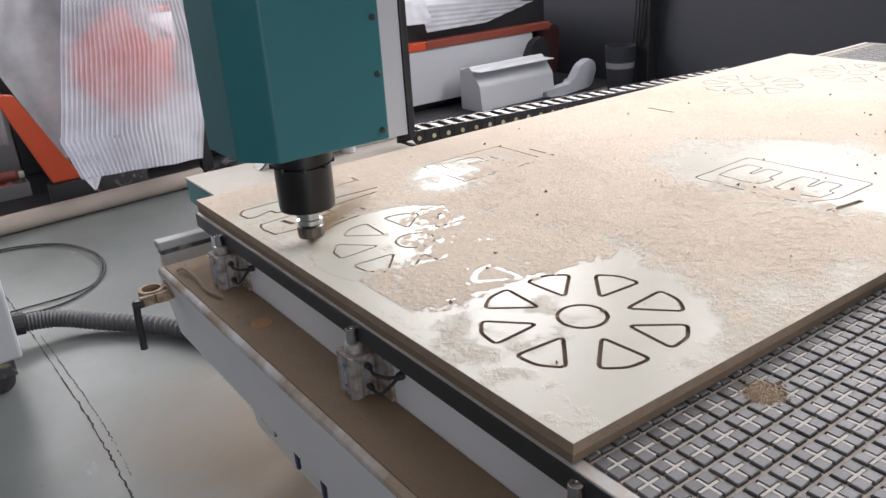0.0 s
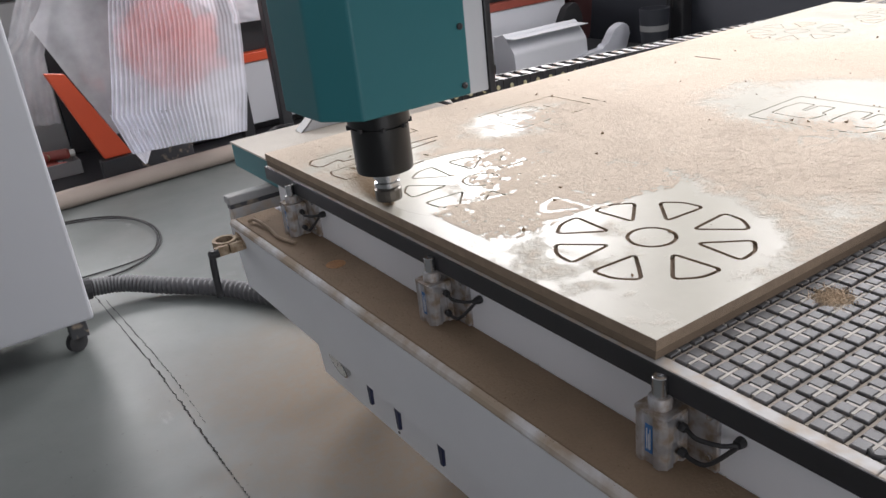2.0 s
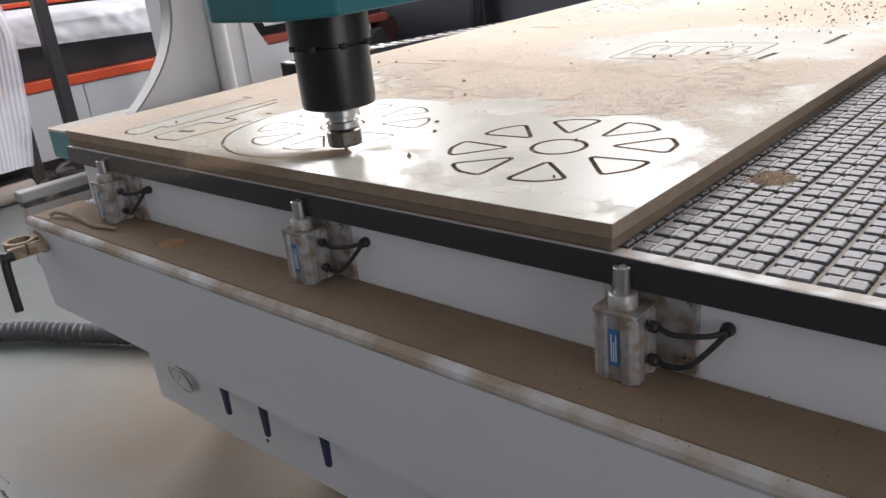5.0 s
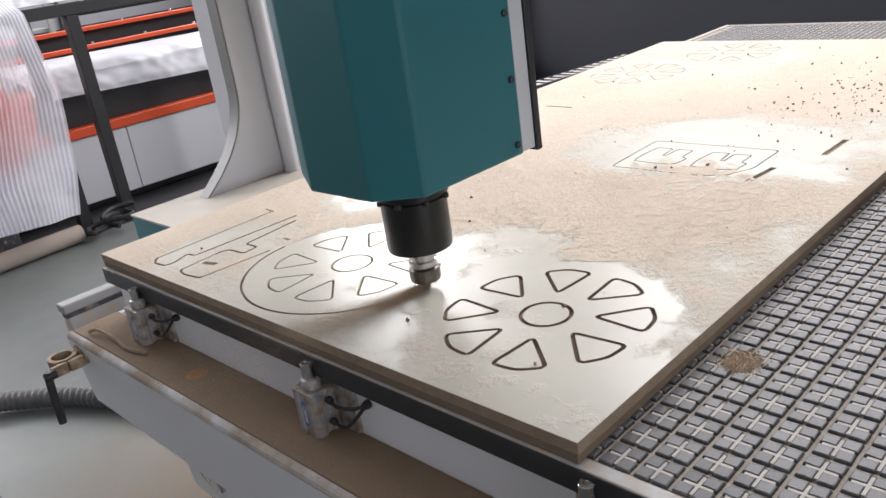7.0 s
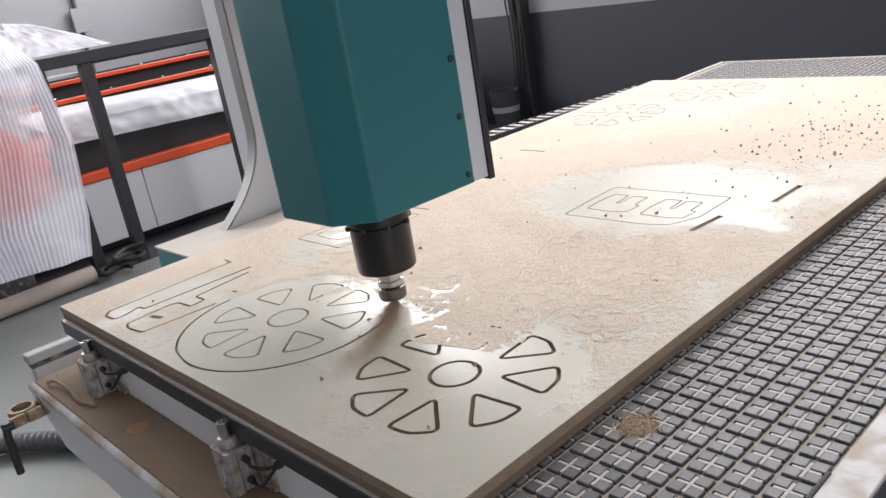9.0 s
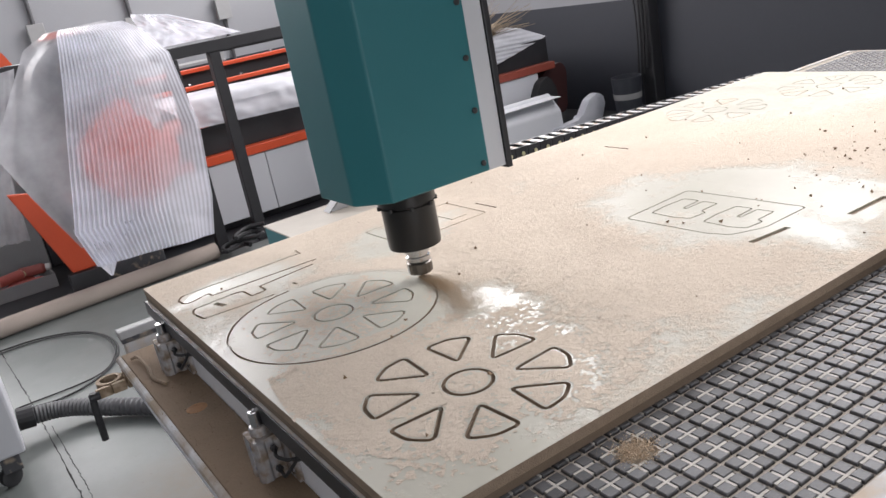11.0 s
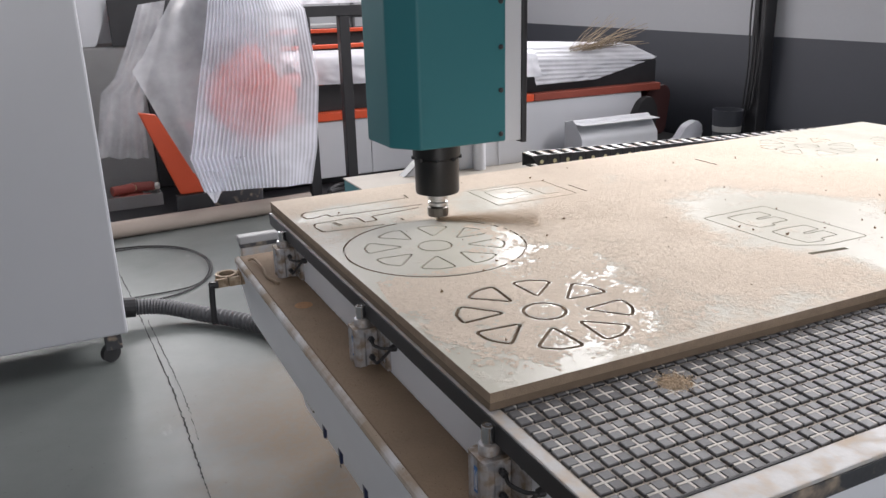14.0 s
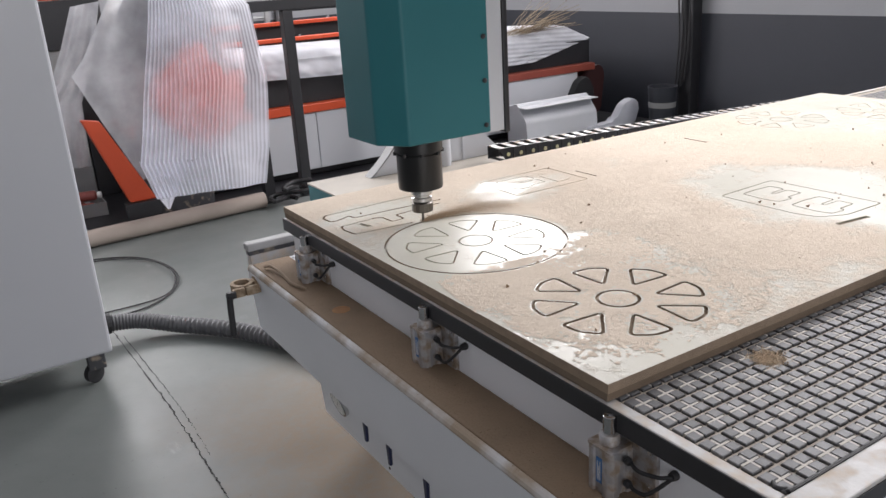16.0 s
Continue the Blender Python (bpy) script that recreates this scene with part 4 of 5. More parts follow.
def dusty(x, y):
    d = min(math.hypot(x - WHEEL_B[0], y - WHEEL_B[1]) / 0.21, math.hypot(x - WHEEL_A[0], y - WHEEL_A[1]) / 0.24, math.hypot(x - 1.06, y - 0.36) / 0.30, math.hypot(x - 1.2, (y - 0.13) * 1.5) / 0.2)
    return d > 1 and noise.noise(Vector((x * 7, y * 7, 3.3))) > -0.1 and (x > 0.45 or y > 0.3)


spots = []
while len(spots) < 9000:
    x, y = 2.3 * r.random() ** 1.5 + 0.012, r.uniform(0.012, 1.2)
    if dusty(x, y):
        spots.append((x, y))
crumbs("sawdust_grains", spots, 0.0004, 0.0010, M_GRAIN, "beige sawdust grains lying on the board", 6)
crumbs("sawdust_heap", [(r.gauss(0.290, 0.014), r.gauss(-0.050, 0.013)) for _ in range(1600)], 0.0008, 0.0020, M_GRAIN, "small heap of pale sawdust between the pads", 7, BED - 0.0012)
crumbs("ledge_sawdust", [(r.uniform(-0.095, 0.025), r.uniform(-0.55, 1.26)) for _ in range(2500)], 0.0006, 0.0016, M_LEDGE, "brown sawdust grains on the steel ledge", 8, 0.663)
# A flat orange disc on the ledge.
ledge_spot = part("ledge_spot", lathe(bmesh.new(), [(0.021, 0.6631), (0.020, 0.6634)], -0.034, 0.835, steps=18), M_SPOT, table, "small orange spot on the ledge")
chip = thing("wood_offcut", "thin curved brown wood offcut on the dusty ledge", "offcut")
part("strip", tube(bmesh.new(), smooth_line([(-0.075, 1.215, 0.668), (-0.062, 1.20, 0.672), (-0.058, 1.12, 0.669), (-0.064, 1.06, 0.668), (-0.050, 1.00, 0.667)], 6), 0.004, 6), M_CORE, chip, "", True)

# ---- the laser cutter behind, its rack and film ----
# A thin dark sheet laid over the floor round the laser cutter.
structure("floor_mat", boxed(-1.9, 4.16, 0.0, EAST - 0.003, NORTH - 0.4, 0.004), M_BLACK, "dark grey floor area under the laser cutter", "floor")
laser = thing("laser_cutter", "white and orange laser cutting machine wrapped in film", "machine")
part("plinth", boxed(0.36, 4.68, 0.0045, 3.95, 6.1, 0.06, bevel=0.004), M_BLACK, laser)
for k in range(3):
    x = 0.33 + k * 1.235
    part("body_panel", boxed(x, 4.60, 0.061, x + 1.232, 6.1, 0.468, bevel=0.006), M_WHITE, laser, "white painted front panel")
part("lower_stripe", boxed(0.30, 4.585, 0.470, 2.95, 6.1, 0.530, bevel=0.006), M_RED, laser, "orange-red painted rail")
# Same rail carried on in a darker red: shade and grime in the colour.
part("end_stripe", boxed(2.952, 4.585, 0.470, 4.22, 6.1, 0.530, bevel=0.006), M_SHADE_RED, laser, "red rail end with shade and grime in its colour")
part("recess", boxed(0.33, 4.66, 0.531, 4.22, 6.1, 0.722, bevel=0.004), M_BLACK, laser, "black open side")
part("upper_stripe", boxed(0.84, 4.60, 0.723, 1.24, 6.1, 0.775, bevel=0.005), M_RED, laser, "orange-red painted rail")
part("work_bed", boxed(0.33, 4.70, 0.7235, 4.05, 6.1, 0.765, bevel=0.005), M_DARKGREY, laser)
for z, y in ((0.935, 5.05), (1.035, 5.35)):
    part("slide_rail", boxed(0.88, y, z, 3.0, y + 0.06, z + 0.028, bevel=0.003), M_RED, laser, "red slide rail")
    part("rail_bed", boxed(0.88, y + 0.062, z - 0.17, 3.0, y + 0.20, z + 0.015, bevel=0.003), M_BLACK, laser)
    for k in range(6):
        part("rail_bolt", lathe(bmesh.new(), [(0.012, 0.0), (0.012, 0.014), (0.006, 0.016)], turn=pose(0.95 + 0.38 * k, y + 0.03, z + 0.0285), steps=8), M_STEEL, laser)
# The casting's shaded look is put into its dark red.
part("end_arch", prism(bmesh.new(), rounded([(4.02, 0.07), (4.36, 0.07), (4.40, 0.42), (4.36, 0.50), (4.18, 0.468), (4.06, 0.36)], 0.05), 4.66, 4.90, "y", 0.01), M_DARKRED, laser, "red end casting with shade in its colour")
part("end_hood", prism(bmesh.new(), rounded([(3.93, 0.10), (4.10, 0.06), (4.16, 0.30), (4.08, 0.44), (3.98, 0.40), (3.90, 0.26)], 0.04), 4.52, 4.598, "y", 0.01), M_RUBBER, laser, "black rubber end hood")

rack = thing("steel_rack", "black square-tube steel rack", "rack")
for x in (1.005, 1.265, 2.085):
    part("post", boxed(x - 0.034, 4.17, 0.0045, x + 0.034, 4.235, 1.195, bevel=0.004), M_BLACK, rack)
part("top_bar", boxed(0.94, 4.165, 1.196, 2.14, 4.24, 1.262, bevel=0.004), M_BLACK, rack)
part("back_bar", boxed(1.30, 4.30, 1.18, 2.14, 4.36, 1.24, bevel=0.004), M_BLACK, rack)
part("side_bar", boxed(0.945, 4.2405, 1.20, 1.00, 4.90, 1.25, bevel=0.004), M_BLACK, rack)
part("cable_coil", tube(bmesh.new(), smooth_line([(1.02 + 0.11 * math.cos(0.9 * k) + 0.012 * k, 4.05 + 0.05 * math.sin(1.7 * k), 0.03 + 0.008 * k) for k in range(14)], 5), 0.016, 8, 0.003), M_RUBBER, rack, "black cable bundle at the rack foot", True)


def sheet_of_film(name, outline, ripple, mats, label, category="film", nu=90, nv=60, parent=None):
    """A hanging film; outline(v) gives the two ends of a level line, ripple(u, v) the play across it."""
    bm = bmesh.new()
    grid = []
    for j in range(nv + 1):
        v = j / nv
        a, b = (Vector(p) for p in outline(v))
        grid.append([bm.verts.new(a.lerp(b, i / nu) + Vector((0, ripple(i / nu, v), 0))) for i in range(nu + 1)])
    layer = bm.loops.layers.uv.new("film")
    for j in range(nv):
        for i in range(nu):
            corners = ((i, j), (i + 1, j), (i + 1, j + 1), (i, j + 1))
            f = bm.faces.new([grid[q][p] for p, q in corners])
            for loop, (p, q) in zip(f.loops, corners):
                loop[layer].uv = (p / nu, q / nv)
    ob = mesh_object(name, bm, mats, True)
    if parent:
        ob.parent = parent
        return tagged(ob, label)
    return tagged(ob, label, category)


def along(table_rows, v):
    for (v0, *a), (v1, *b) in zip(table_rows, table_rows[1:]):
        if v <= v1:
            k = (v - v0) / (v1 - v0)
            return [Vector(p).lerp(Vector(q), k) for p, q in zip(a, b)]
    return [Vector(p) for p in table_rows[-1][1:]]


def soft(x, y, z=0.0):
    return noise.noise(Vector((x, y, z)))


wrap = thing("packing_film", "milky packing film draped over a machine head", "film")
STRIP = [(0.0, (0.46, 4.15, 1.47), (0.80, 4.15, 1.46)), (0.06, (0.425, 4.02, 1.445), (0.86, 4.02, 1.40)), (0.2, (0.37, 3.96, 1.22), (0.955, 3.97, 1.25)), (0.5, (0.285, 3.93, 0.86), (1.00, 3.96, 0.85)), (0.85, (0.18, 3.90, 0.44), (0.955, 3.93, 0.42)), (1.0, (0.235, 3.89, 0.235), (0.90, 3.92, 0.20))]
sheet_of_film("ribbed_panel", lambda v: along(STRIP, v), lambda u, v: 0.0075 * math.sin(2 * math.pi * u * 30) * max(0.0, 1 - (u / (0.62 + 0.1 * v)) ** 6) + 0.035 * soft(u * 2.2, v * 3) - 0.05 * math.sin(math.pi * u) * (1 - v) + (0.02 * soft(u * 6, 4) if v > 0.9 else 0), M_FILM, "milky ribbed packing film draped over a machine head", nu=240, parent=wrap)
tip = [(0.0, (0.18, 3.93, 0.46), (0.50, 3.92, 0.42)), (0.6, (0.225, 3.90, 0.28), (0.40, 3.915, 0.33)), (1.0, (0.285, 3.895, 0.165), (0.30, 3.90, 0.165))]
sheet_of_film("corner_flap", lambda v: along(tip, v), lambda u, v: 0.012 * soft(u * 3, v * 3, 2), M_FILM, "hanging corner of milky packing film", nu=20, nv=20, parent=wrap)
SIDE_FILM = [(0.0, (0.40, 4.22, 1.47), (0.72, 4.18, 1.48)), (0.12, (0.26, 4.14, 1.40), (0.80, 4.10, 1.41)), (0.42, (0.02, 4.08, 1.03), (0.90, 4.06, 1.1)), (0.50, (-0.055, 4.08, 0.945), (0.85, 4.05, 0.95)), (0.72, (0.055, 4.03, 0.66), (0.70, 4.04, 0.7)), (1.0, (0.20, 3.99, 0.34), (0.45, 4.0, 0.36))]
sheet_of_film("clear_panel", lambda v: along(SIDE_FILM, v), lambda u, v: 0.05 * soft(u * 2.5, v * 2, 7) + 0.01 * soft(u * 9, v * 2, 5), M_FILM_CLEAR, "hazy translucent film stretched over the machine head", nu=60, parent=wrap)
LOW_FILM = [(0.0, (0.06, 4.42, 1.30), (0.22, 4.42, 1.32)), (0.30, (-0.04, 4.42, 1.06), (0.14, 4.42, 1.04)), (0.48, (-0.13, 4.40, 0.88), (0.06, 4.42, 0.86)), (0.6, (-0.22, 4.38, 0.80), (0.02, 4.42, 0.76)), (1.0, (-0.30, 4.36, 0.42), (0.0, 4.40, 0.38))]
sheet_of_film("back_panel", lambda v: along(LOW_FILM, v), lambda u, v: 0.022 * math.sin(u * 19 + 3 * v) * v + 0.03 * soft(u * 3, v * 3, 9), M_FILM_CLEAR, "crumpled hazy film hanging behind the machine head", nu=60, parent=wrap)

head = thing("machine_head", "orange and grey laser machine head under film", "machine")
part("orange_cover", prism(bmesh.new(), rounded([(0.34, 0.68), (0.50, 0.52), (0.66, 0.47), (0.82, 0.60), (0.88, 0.80), (0.70, 0.90), (0.66, 1.08), (0.54, 1.02), (0.36, 0.88)], 0.06), 3.985, 4.19, "y", 0.03), M_RED, head, "orange rounded cover", True)
part("grey_block", prism(bmesh.new(), rounded([(0.22, 1.00), (0.70, 0.98), (0.84, 1.30), (0.66, 1.43), (0.42, 1.43), (0.24, 1.26)], 0.07), 4.16, 4.50, "y", 0.02), M_DARKGREY, head, "dark grey upper block", True)
# Added backing: hides pale things that would show through the film.
part("grey_panel", boxed(0.22, 4.53, 0.56, 0.93, 4.556, 1.00, bevel=0.004), M_TRAY, head, "mid-grey backing panel added behind the film")
part("link", boxed(0.45, 4.191, 0.60, 0.65, 4.30, 0.90, bevel=0.005), M_DARKGREY, head)
part("stand", boxed(0.30, 4.24, 0.0045, 0.66, 4.52, 0.549, bevel=0.01), M_DARKGREY, head)
part("red_cap", prism(bmesh.new(), rounded([(0.38, 1.432), (0.60, 1.432), (0.58, 1.465), (0.42, 1.465)], 0.01), 4.22, 4.46, "y", 0.005), M_RED, head)
part("brace", prism(bmesh.new(), [(-0.05, 0.70), (0.05, 0.68), (0.285, 0.185), (0.13, 0.185)], 4.13, 4.18, "y", 0.008), M_RED, head, "slanting orange brace")
part("brace_foot", boxed(0.10, 4.10, 0.0045, 0.30, 4.165, 0.184, bevel=0.006), M_BLACK, head)

TOPFILM = [(0.0, (0.95, 5.02, 0.935), (2.95, 5.0, 0.90)), (0.35, (1.0, 4.72, 0.90), (3.0, 4.72, 0.87)), (0.5, (1.05, 4.62, 0.84), (3.0, 4.64, 0.84)), (1.0, (1.1, 4.56, 0.735), (3.0, 4.56, 0.665))]
sheet_of_film("bed_film", lambda v: along(TOPFILM, v), lambda u, v: 0.03 * soft(u * 7, v * 3, 1) + 0.012 * soft(u * 26, v * 6, 1), M_FILM_DENSE, "creased white film lying over the laser bed", nu=120, nv=24)
ENDFILM = [(0.0, (2.9, 5.0, 0.92), (4.0, 4.9, 0.86)), (0.4, (2.9, 4.72, 0.88), (4.02, 4.74, 0.845)), (0.6, (2.95, 4.62, 0.80), (4.25, 4.68, 0.735)), (1.0, (2.95, 4.56, 0.60), (3.55, 4.60, 0.60))]
sheet_of_film("ribbed_cover_film", lambda v: along(ENDFILM, v), lambda u, v: 0.004 * math.sin(2 * math.pi * v * 14) + 0.02 * soft(u * 6, v * 3, 6), M_FILM_DENSE, "ribbed white film hanging over the machine end", nu=80, nv=80)
FAR_FILM = [(0.0, (1.02, 4.86, 1.50), (1.25, 4.86, 1.46)), (0.5, (1.02, 4.78, 1.40), (1.48, 4.80, 1.36)), (1.0, (1.04, 4.72, 1.265), (1.66, 4.74, 1.265))]
sheet_of_film("bundled_film", lambda v: along(FAR_FILM, v), lambda u, v: 0.05 * soft(u * 4, v * 3, 3) + 0.02 * soft(u * 14, v * 9, 3), M_FILM_DENSE, "bundle of crumpled white film on the rack", nu=60, nv=30)

broom = thing("straw_broom", "dry straw broom head lying on the film", "broom")
bm = bmesh.new()
r = random.Random(21)
for k in range(64):
    a = Vector((3.38 + r.uniform(-0.05, 0.25), 4.66 + r.uniform(-0.05, 0.05), 0.83 + r.uniform(0, 0.03)))
    b = a + Vector((r.uniform(0.15, 0.62), r.uniform(-0.05, 0.1), r.uniform(0.02, 0.30) * r.random() ** 0.7))
    tube(bm, [a, a.lerp(b, 0.5) + Vector((0, 0, r.uniform(-0.01, 0.03))), b], 0.0022, 3)
part("straw", bm, M_STRAW, broom, "thin dry straws")

box_w = thing("white_box", "long white metal box lying before the laser cutter", "box")
part("case", prism(bmesh.new(), rounded([(4.20, 0.005), (4.46, 0.005), (4.46, 0.30), (4.34, 0.335), (4.22, 0.20)], 0.02), 3.16, 3.90, "x", 0.004), M_WHITE, box_w)
part("lid", boxed(3.158, 4.20, 0.304, 3.902, 4.468, 0.309, bevel=0.001, m=None), M_WHITE, box_w)
rag = tagged(mesh_object("rag", prism(bmesh.new(), rounded([(3.78, 0.07), (4.06, 0.09), (4.16, 0.22), (4.27, 0.26), (4.34, 0.19), (4.28, 0.03), (3.95, 0.0045), (3.78, 0.02)], 0.03), 4.16, 4.24, "y", 0.015), M_FILM_DENSE, True), "crumpled white film rag on the floor", "rag")

tube_ob = thing("cardboard_tube", "long pale cardboard tube lying on the floor", "tube")
part("roll", tube(bmesh.new(), [(-1.3, 3.93, 0.052), (0.93, 4.10, 0.052)], 0.050, 20), M_CARD, tube_ob, "", True)

tray = thing("parts_tray", "grey plastic tray holding spray cans", "tray", (-0.10, 4.80, 0.005))
bm = bmesh.new()
box(bm, -0.18, -0.13, 0.0, 0.18, 0.13, 0.006)
for a in ((-0.18, -0.13, 0.18, -0.122), (-0.18, 0.122, 0.18, 0.13), (-0.18, -0.1215, -0.172, 0.1215), (0.172, -0.1215, 0.18, 0.1215)):
    box(bm, a[0], a[1], 0.0062, a[2], a[3], 0.085)
part("shell", bm, M_TRAY, tray)
for k, (x, y, z, rot) in enumerate(((-0.08, -0.06, 0.04, 12), (0.05, -0.04, 0.04, -8), (0.0, 0.05, 0.04, 3), (-0.05, 0.0, 0.105, 20), (0.08, 0.03, 0.105, -14))):
    can = thing("spray_can", "small coloured spray can lying in the tray", "can", (-0.10 + x, 4.80 + y, 0.006 + z), "spray cans in the tray")
    can.rotation_euler = (0, radians(90), radians(rot))
    part("tin", lathe(bmesh.new(), [(0.030, -0.08), (0.033, -0.077), (0.033, 0.06), (0.020, 0.075)], steps=18), M_TIN, can, "", True)
    part("cap", lathe(bmesh.new(), [(0.022, 0.0755), (0.022, 0.10), (0.018, 0.104)], steps=18), M_YELLOW if k % 2 else M_DIAL, can, "", True)

# ---- things at the back of the hall ----
console = thing("operator_console", "white operator console with tilted screen panel", "console")
part("desk", boxed(-0.75, 5.2, 0.005, 0.12, 5.7, 1.02, bevel=0.012), M_TRAY, console)
part("screen_case", prism(bmesh.new(), rounded([(-0.36, 1.025), (-0.16, 1.025), (0.02, 1.50), (-0.02, 1.57), (-0.10, 1.55), (-0.34, 1.20)], 0.015), 5.22, 5.60, "y", 0.008), M_WHITE, console, "tilted white screen case")
part("screen", boxed(-0.012, 5.22, -0.15, 0.0, 5.58, 0.22, bevel=0.002, m=pose(-0.255, 0, 1.35, 0, 30)), M_BLACK, console, "dark screen edge")
bundle = [(0.0, (-0.42, 5.45, 1.62), (0.12, 5.45, 1.64)), (1.0, (-0.48, 5.38, 1.50), (0.18, 5.38, 1.52))]
part("support_rail", boxed(-0.50, 5.66, 1.021, 0.20, 5.70, 1.60, bevel=0.003), M_WHITE, console)
sheet_of_film("wrapped_film", lambda v: along(bundle, v), lambda u, v: 0.04 * soft(u * 5, v * 2, 8), M_FILM_DENSE, "white film wrapped over the console top", nu=40, nv=12)
unit = thing("laser_source", "orange and black laser source unit with open lid", "machine")
part("base", boxed(-0.06, 5.18, 1.022, 0.34, 5.199, 1.33, bevel=0.004), M_BLACK, unit)
part("case", boxed(0.125, 5.2, 0.005, 0.36, 5.6, 1.33, bevel=0.006), M_BLACK, unit)
part("hood", prism(bmesh.new(), rounded([(0.0, 1.335), (0.30, 1.335), (0.26, 1.42), (0.18, 1.47), (0.0, 1.50)], 0.01), 5.20, 5.55, "y", 0.006), M_RED, unit, "orange hood")
r = random.Random(33)
for k, x in enumerate((-0.9, 0.3, 0.95, 1.9, 2.9)):
    pipe = thing("wall_pipe", "thin grey conduit running up the wall", "pipe", group="wall conduits")
    part("pipe", tube(bmesh.new(), [(x, NORTH - 0.03, 0.0045 if x < -1.9 else 0.005), (x, NORTH - 0.03, 2.5)], 0.022, 10), M_HOSE, pipe, "", True)
    part("box", boxed(x - 0.08, NORTH - 0.09, 1.30 + 0.05 * (k % 3), x + 0.08, NORTH - 0.0525, 1.55 + 0.05 * (k % 3), bevel=0.004), M_TRAY, pipe, "grey switch box")
bench = thing("steel_shelf", "low steel shelf with clutter by the back wall", "shelf")
for z in (0.45, 0.95):
    part("shelf", boxed(-2.4, NORTH - 0.55, z, 2.6, NORTH - 0.12, z + 0.03, bevel=0.003), M_TRAY, bench)
for x in (-2.4, 0.1, 2.55):
    part("post", boxed(x, NORTH - 0.60, 0.0045, x + 0.05, NORTH - 0.551, 1.25, bevel=0.003), M_TRAY, bench)
hanging = thing("wall_cables", "dark cables hanging along the steel column", "cable")
for k in range(4):
    y = 3.82 + 0.033 * k
    line = smooth_line([(EAST - 0.121, y, 1.6), (EAST - 0.127, y + 0.02 * (k % 2), 1.1), (EAST - 0.14, y - 0.01, 0.72), (EAST - 0.13, y + 0.03, 0.40 - 0.05 * k)], 5)
    part("strand", tube(bmesh.new(), line, 0.008, 6), M_RUBBER, hanging, "", True)
base = thing("bucket", "dark bucket with a pale band beside the column", "bucket", (EAST - 0.29, 3.93, 0.005))
part("shell", lathe(bmesh.new(), [(0.095, 0.0), (0.12, 0.36), (0.112, 0.36), (0.088, 0.01)]), M_DADO, base, "", True)
part("band", lathe(bmesh.new(), [(0.1100, 0.19), (0.1135, 0.235)]), M_TRAY, base, "pale band", True)

# ---- control cabinet ----
cabinet = thing("control_cabinet", "tall white steel control cabinet on castors", "cabinet")
part("body", boxed(-1.15, 2.20, 0.125, -0.365, 2.75, 1.85, bevel=0.010), M_CABINET, cabinet)
part("side_slot", boxed(-0.364, 2.30, 1.38, -0.362, 2.33, 1.56), M_BLACK, cabinet, "narrow black slot")
for x, y in ((-0.425, 2.26), (-1.08, 2.26), (-0.425, 2.68), (-1.08, 2.68)):
    fork = part("castor_fork", boxed(x - 0.028, y - 0.024, 0.055, x + 0.034, y + 0.024, 0.124, bevel=0.004), M_DARKGREY, cabinet)
    part("wheel", lathe(bmesh.new(), [(0.030, -0.014), (0.037, -0.011), (0.037, 0.011), (0.030, 0.014)], turn=pose(x - 0.012, y, 0.038, 90, 0, 30)), M_RUBBER, fork, "black castor wheel", True)

# ---- strips still uncut along the ring: each drops to the groove's floor as the tool passes ----
STRIPS = []
STEP = 5.0
for k in range(68):
    a0 = 112.0 + k * STEP
    if a0 + STEP > 454.5:
        break
    loop = []
    for radius, way in ((RING - 0.00235, 1), (RING + 0.00235, -1)):
        for s in range(4)[::way]:
            a = radians(a0 + 0.02 + (STEP - 0.04) * s / 3)
            loop.append((WHEEL_B[0] + radius * math.cos(a), WHEEL_B[1] + radius * math.sin(a)))
    if a0 < 137:
        continue
    strip = part("uncut_strip", prism(bmesh.new(), loop, TOP - 0.0021, TOP - 0.0001, "z"), M_SHEET, sheet)
    STRIPS.append((a0 + STEP / 2, strip))

# ---- thin drifts of sawdust that the spindle's air pushes about on the board ----
def cut_lines(x, y, turn):
    """Points along the wheels' grooves, seen from a drift that lies at x, y."""
    c, w = math.cos(radians(turn)), math.sin(radians(turn))
    cells = set()
    for wheel in (WHEEL_A, WHEEL_B):
        for loop in [*petals(wheel), circle(wheel, 0.037, 40)] + ([circle(wheel, RING, 200)] if wheel is WHEEL_B else []):
            for p, q in zip(loop, loop[1:] + loop[:1]):
                for s in range(9):
                    px, py = p[0] + (q[0] - p[0]) * s / 8 - x, p[1] + (q[1] - p[1]) * s / 8 - y
                    cells.add((round((c * px + w * py) / 0.0025), round((c * py - w * px) / 0.0025)))
    return cells


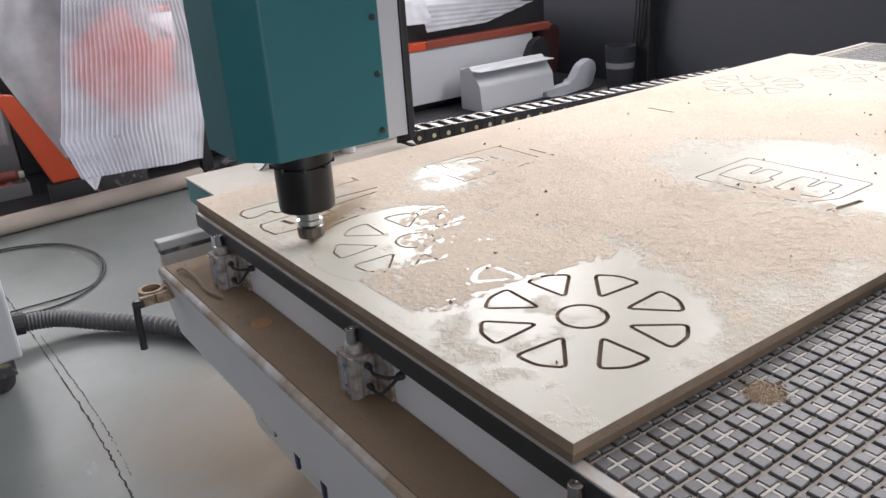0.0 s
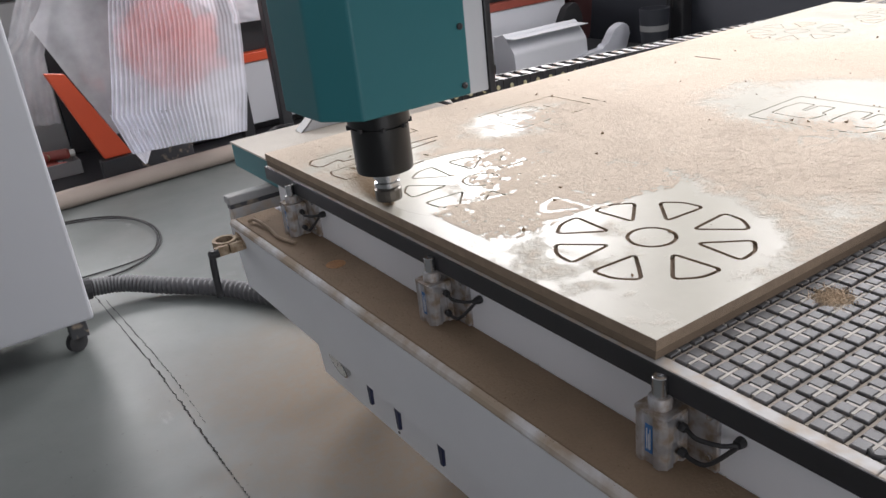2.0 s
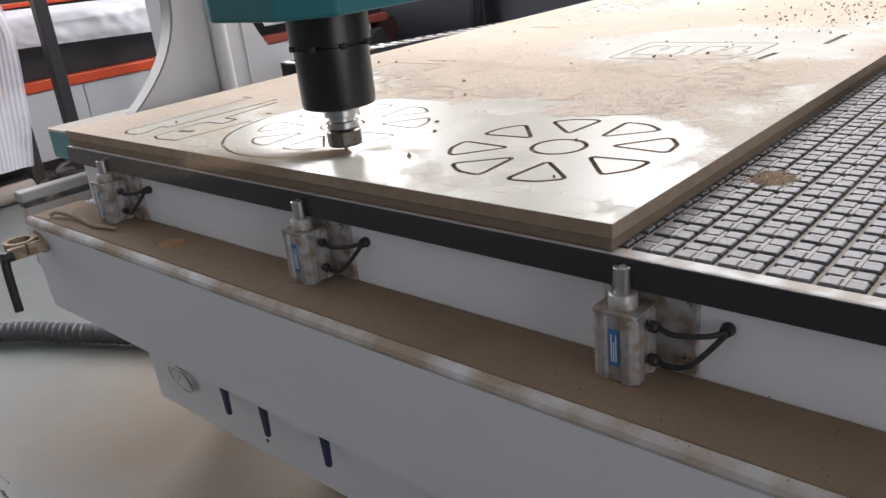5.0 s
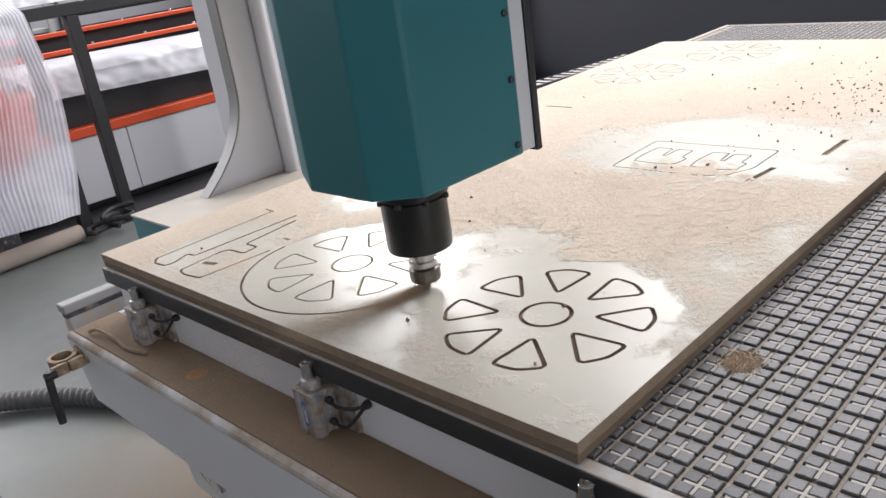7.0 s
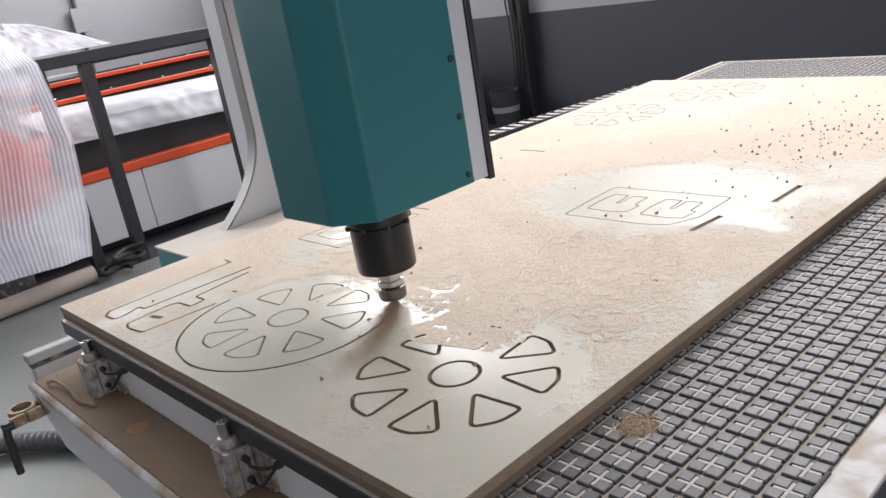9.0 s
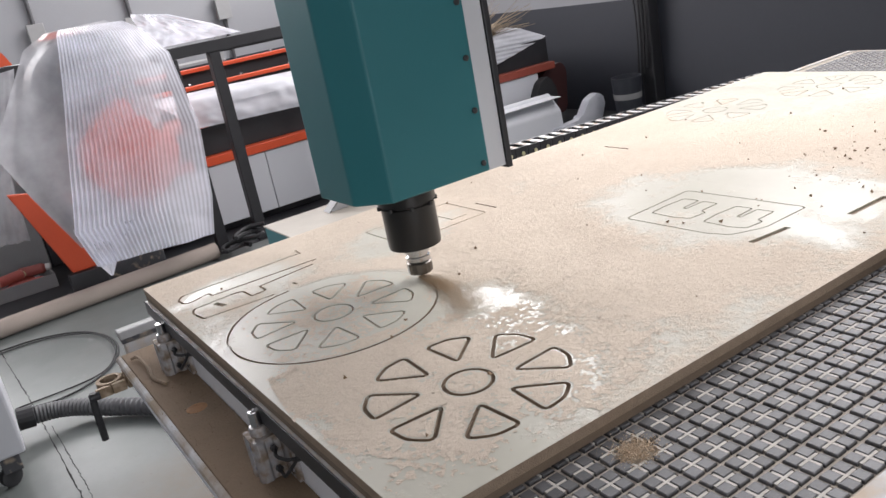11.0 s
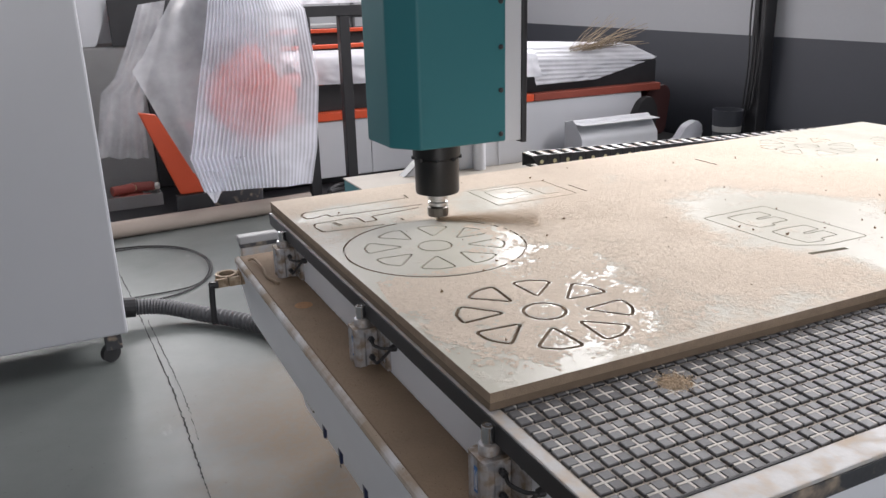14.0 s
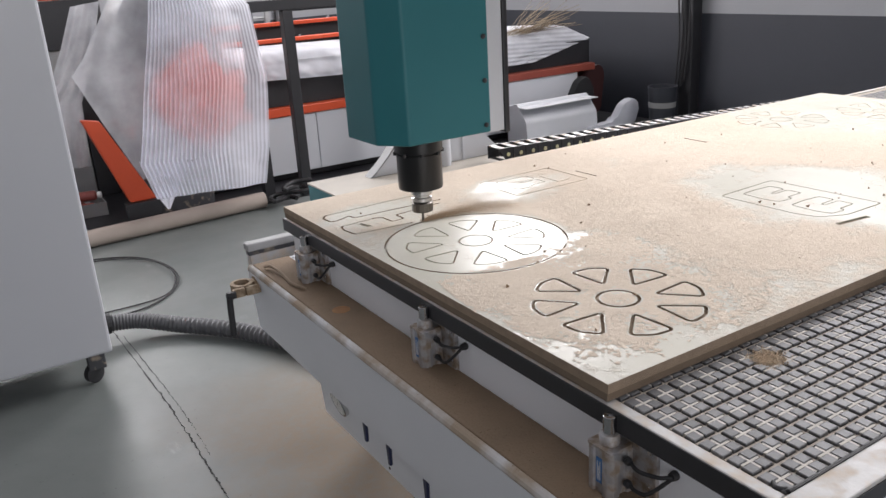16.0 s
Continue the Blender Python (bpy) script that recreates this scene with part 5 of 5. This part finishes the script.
def dust_drift(wide, long, seed, cover, label, open_at=None):
    """A thin ragged blanket of sawdust round its own middle; cover: how closed it is; open_at: where it has fallen into the grooves."""
    step = 0.0025
    nx, ny = int(wide / step) // 2, int(long / step) // 2
    bm, verts = bmesh.new(), {}
    lines = cut_lines(*open_at) if open_at else set()

    def cell(i, j):
        x, y = (i + 0.5) / nx, (j + 0.5) / ny
        rim = 1 - (abs(x) ** 2.4 + abs(y) ** 2.4)
        p = Vector((i * step, j * step, seed * 3.7))
        if open_at and (open_at[0] + i * step < 0.006 or open_at[1] + j * step < 0.006):
            return False
        if any((i + a, j + b) in lines for a in (-1, 0, 1, 2) for b in (-1, 0, 1, 2)):
            return False
        return rim * 0.62 + cover + 0.55 * noise.noise(p * 12) + 0.38 * noise.noise(p * 40) + 0.52 * noise.noise(p * 115) > 0.30

    def corner(i, j):
        if (i, j) not in verts:
            p = Vector((i * step, j * step, seed * 3.7))
            lump = max(0.0, noise.noise(p * 150)) + 0.7 * max(0.0, noise.noise(p * 70))
            verts[i, j] = bm.verts.new((i * step, j * step, 0.0004 + 0.0008 * lump))
        return verts[i, j]

    for i in range(-nx, nx):
        for j in range(-ny, ny):
            if cell(i, j):
                bm.faces.new((corner(i, j), corner(i + 1, j), corner(i + 1, j + 1), corner(i, j + 1)))
    return tagged(mesh_object("dust_drift", bm, M_DRIFT, True), label, "sawdust", kind="stuff")


# each drift with its stays: time, x, y and turn
DRIFTS = [
    (dust_drift(0.30, 0.46, 1, 0.10, "beige sawdust lying over the half-cut wheel"), [(0.0, 0.345, 0.585, 0), (3.2, 0.35, 0.585, 2), (5.3, 0.62, 0.60, 14), (16.0, 0.63, 0.60, 16)]),
    (dust_drift(0.42, 0.22, 2, 0.12, "beige sawdust between the two wheels", (0.175, 0.385, -8)), [(0.0, 0.215, 0.478, 0), (3.2, 0.215, 0.478, 0), (5.3, 0.58, 0.30, 25), (8.2, 0.58, 0.30, 25), (10.3, 0.175, 0.385, -8), (16.0, 0.175, 0.385, -8)]),
    (dust_drift(0.24, 0.46, 3, 0.10, "beige sawdust along the edge of the board", (0.115, 0.265, 0)), [(0.0, 0.66, 0.72, -18), (8.2, 0.66, 0.72, -18), (10.3, 0.115, 0.265, 0), (16.0, 0.115, 0.265, 0)]),
    (dust_drift(0.56, 0.38, 4, 0.02, "thin speckled sawdust over the cut wheel", (0.285, 0.200, 0)), [(0.0, 0.72, 0.30, 30), (8.2, 0.72, 0.30, 30), (10.3, 0.285, 0.200, 0), (16.0, 0.285, 0.200, 0)]),
    (dust_drift(0.28, 0.20, 5, 0.08, "small beige sawdust drift beside the wheels"), [(0.0, 0.415, 0.43, 0), (3.2, 0.415, 0.43, 0), (5.3, 0.62, 0.45, 0), (11.0, 0.62, 0.45, 0), (13.0, 0.42, 0.43, 10), (16.0, 0.42, 0.43, 12)]),
    (dust_drift(0.42, 0.42, 6, -0.22, "thin beige sawdust blown over the wheel being cut", (0.235, 0.650, 0)), [(0.0, 0.62, 0.84, 0), (8.2, 0.62, 0.84, 0), (10.3, 0.235, 0.650, 0), (13.0, 0.235, 0.650, 0), (14.8, 0.60, 0.70, 0), (16.0, 0.61, 0.70, 0)]),
]

# sawdust thrown up behind the cutter
r = np.random.default_rng(8)
GRAINS = 80000
back = r.random(GRAINS) ** 1.25
veil = r.random(GRAINS) < 0.35
reach = np.where(veil, 0.46, 0.24)
mid = np.stack([-reach * back + r.normal(0, 0.004, GRAINS),
                r.normal(0, 1, GRAINS) * (0.004 + np.where(veil, 0.060, 0.020) * back) + np.where(veil, 0.02, 0.045) * back * back,
                np.abs(r.normal(0, 1, GRAINS)) * (0.002 + np.where(veil, 0.045, 0.012) * back) + 0.001], axis=1)
mid[:, 2] -= np.where((mid[:, 2] < 0.0), mid[:, 2], 0.0)
size = r.uniform(0.00015, 0.0004, GRAINS)[:, None, None]
shape = np.array([(1, 0, 0), (-0.7, 0.8, 0), (-0.7, -0.8, 0), (0, 0, 1.3)])
verts = (mid[:, None, :] + shape[None] * size).reshape(-1, 3)
faces = (np.arange(GRAINS)[:, None, None] * 4 + np.array([(0, 2, 1), (0, 1, 3), (1, 2, 3), (2, 0, 3)])[None]).reshape(-1, 3)
verts, faces = verts.tolist(), faces.tolist()
data = bpy.data.meshes.new("flying_sawdust")
data.from_pydata(verts, [], faces)
data.materials.append(M_FLY)
plume = tagged(new("flying_sawdust", data), "fine beige sawdust thrown up behind the cutter", "sawdust", kind="stuff")


# ---- what moves ----
def motions():
    """The tool runs once round the ring: the gantry goes along x, the carriage across and up."""
    turns = [(0.0, 137.4), (1.5, 164.8), (3.2, 196.0), (5.5, 239.4), (7.0, 268.4), (8.0, 290.0), (9.25, 319.0), (10.5, 347.5), (11.0, 358.5), (12.5, 390.0), (14.5, 433.0), (16.0, 454.0)]
    def angle(s):
        i = max(j for j in range(len(turns) - 1) if turns[j][0] <= s)
        (t0, a0), (t1, a1) = turns[i], turns[i + 1]
        return a0 + (a1 - a0) * (s - t0) / (t1 - t0)

    rows_x, rows_yz, rows_dust = [], [], []
    for k in range(33):
        s = k * 0.5
        a = angle(s)
        x, y = WHEEL_B[0] + RING * math.cos(radians(a)), WHEEL_B[1] + RING * math.sin(radians(a))
        lift = {31: 0.003, 32: 0.014}.get(k, 0.0)
        rows_x.append((s, pose(x, 0, 0)))
        rows_yz.append((s, pose(0, y, lift)))
        rows_dust.append((s, pose(x, y, TOP, 0, 0, a + 90)))
    walk(gantry, rows_x)
    walk(carriage, rows_yz)
    walk(plume, rows_dust)
    for drift, stays in DRIFTS:
        walk(drift, [(t, pose(x, y, TOP, 0, 0, turn)) for t, x, y, turn in stays])
    for a, strip in STRIPS:
        passed = next((k * 0.1 for k in range(161) if angle(k * 0.1) >= a), 15.9)
        high, low = pose(0, 0, 0), pose(0, 0, -0.0055)
        start = max(0.0, min(passed, 15.6) - 0.05)
        rows = [(0.0, high)] + ([(start, high)] if start > 0.1 else []) + [(max(start, 0.1) + 0.2, low), (16.0, low)]
        walk(strip, rows)


motions()
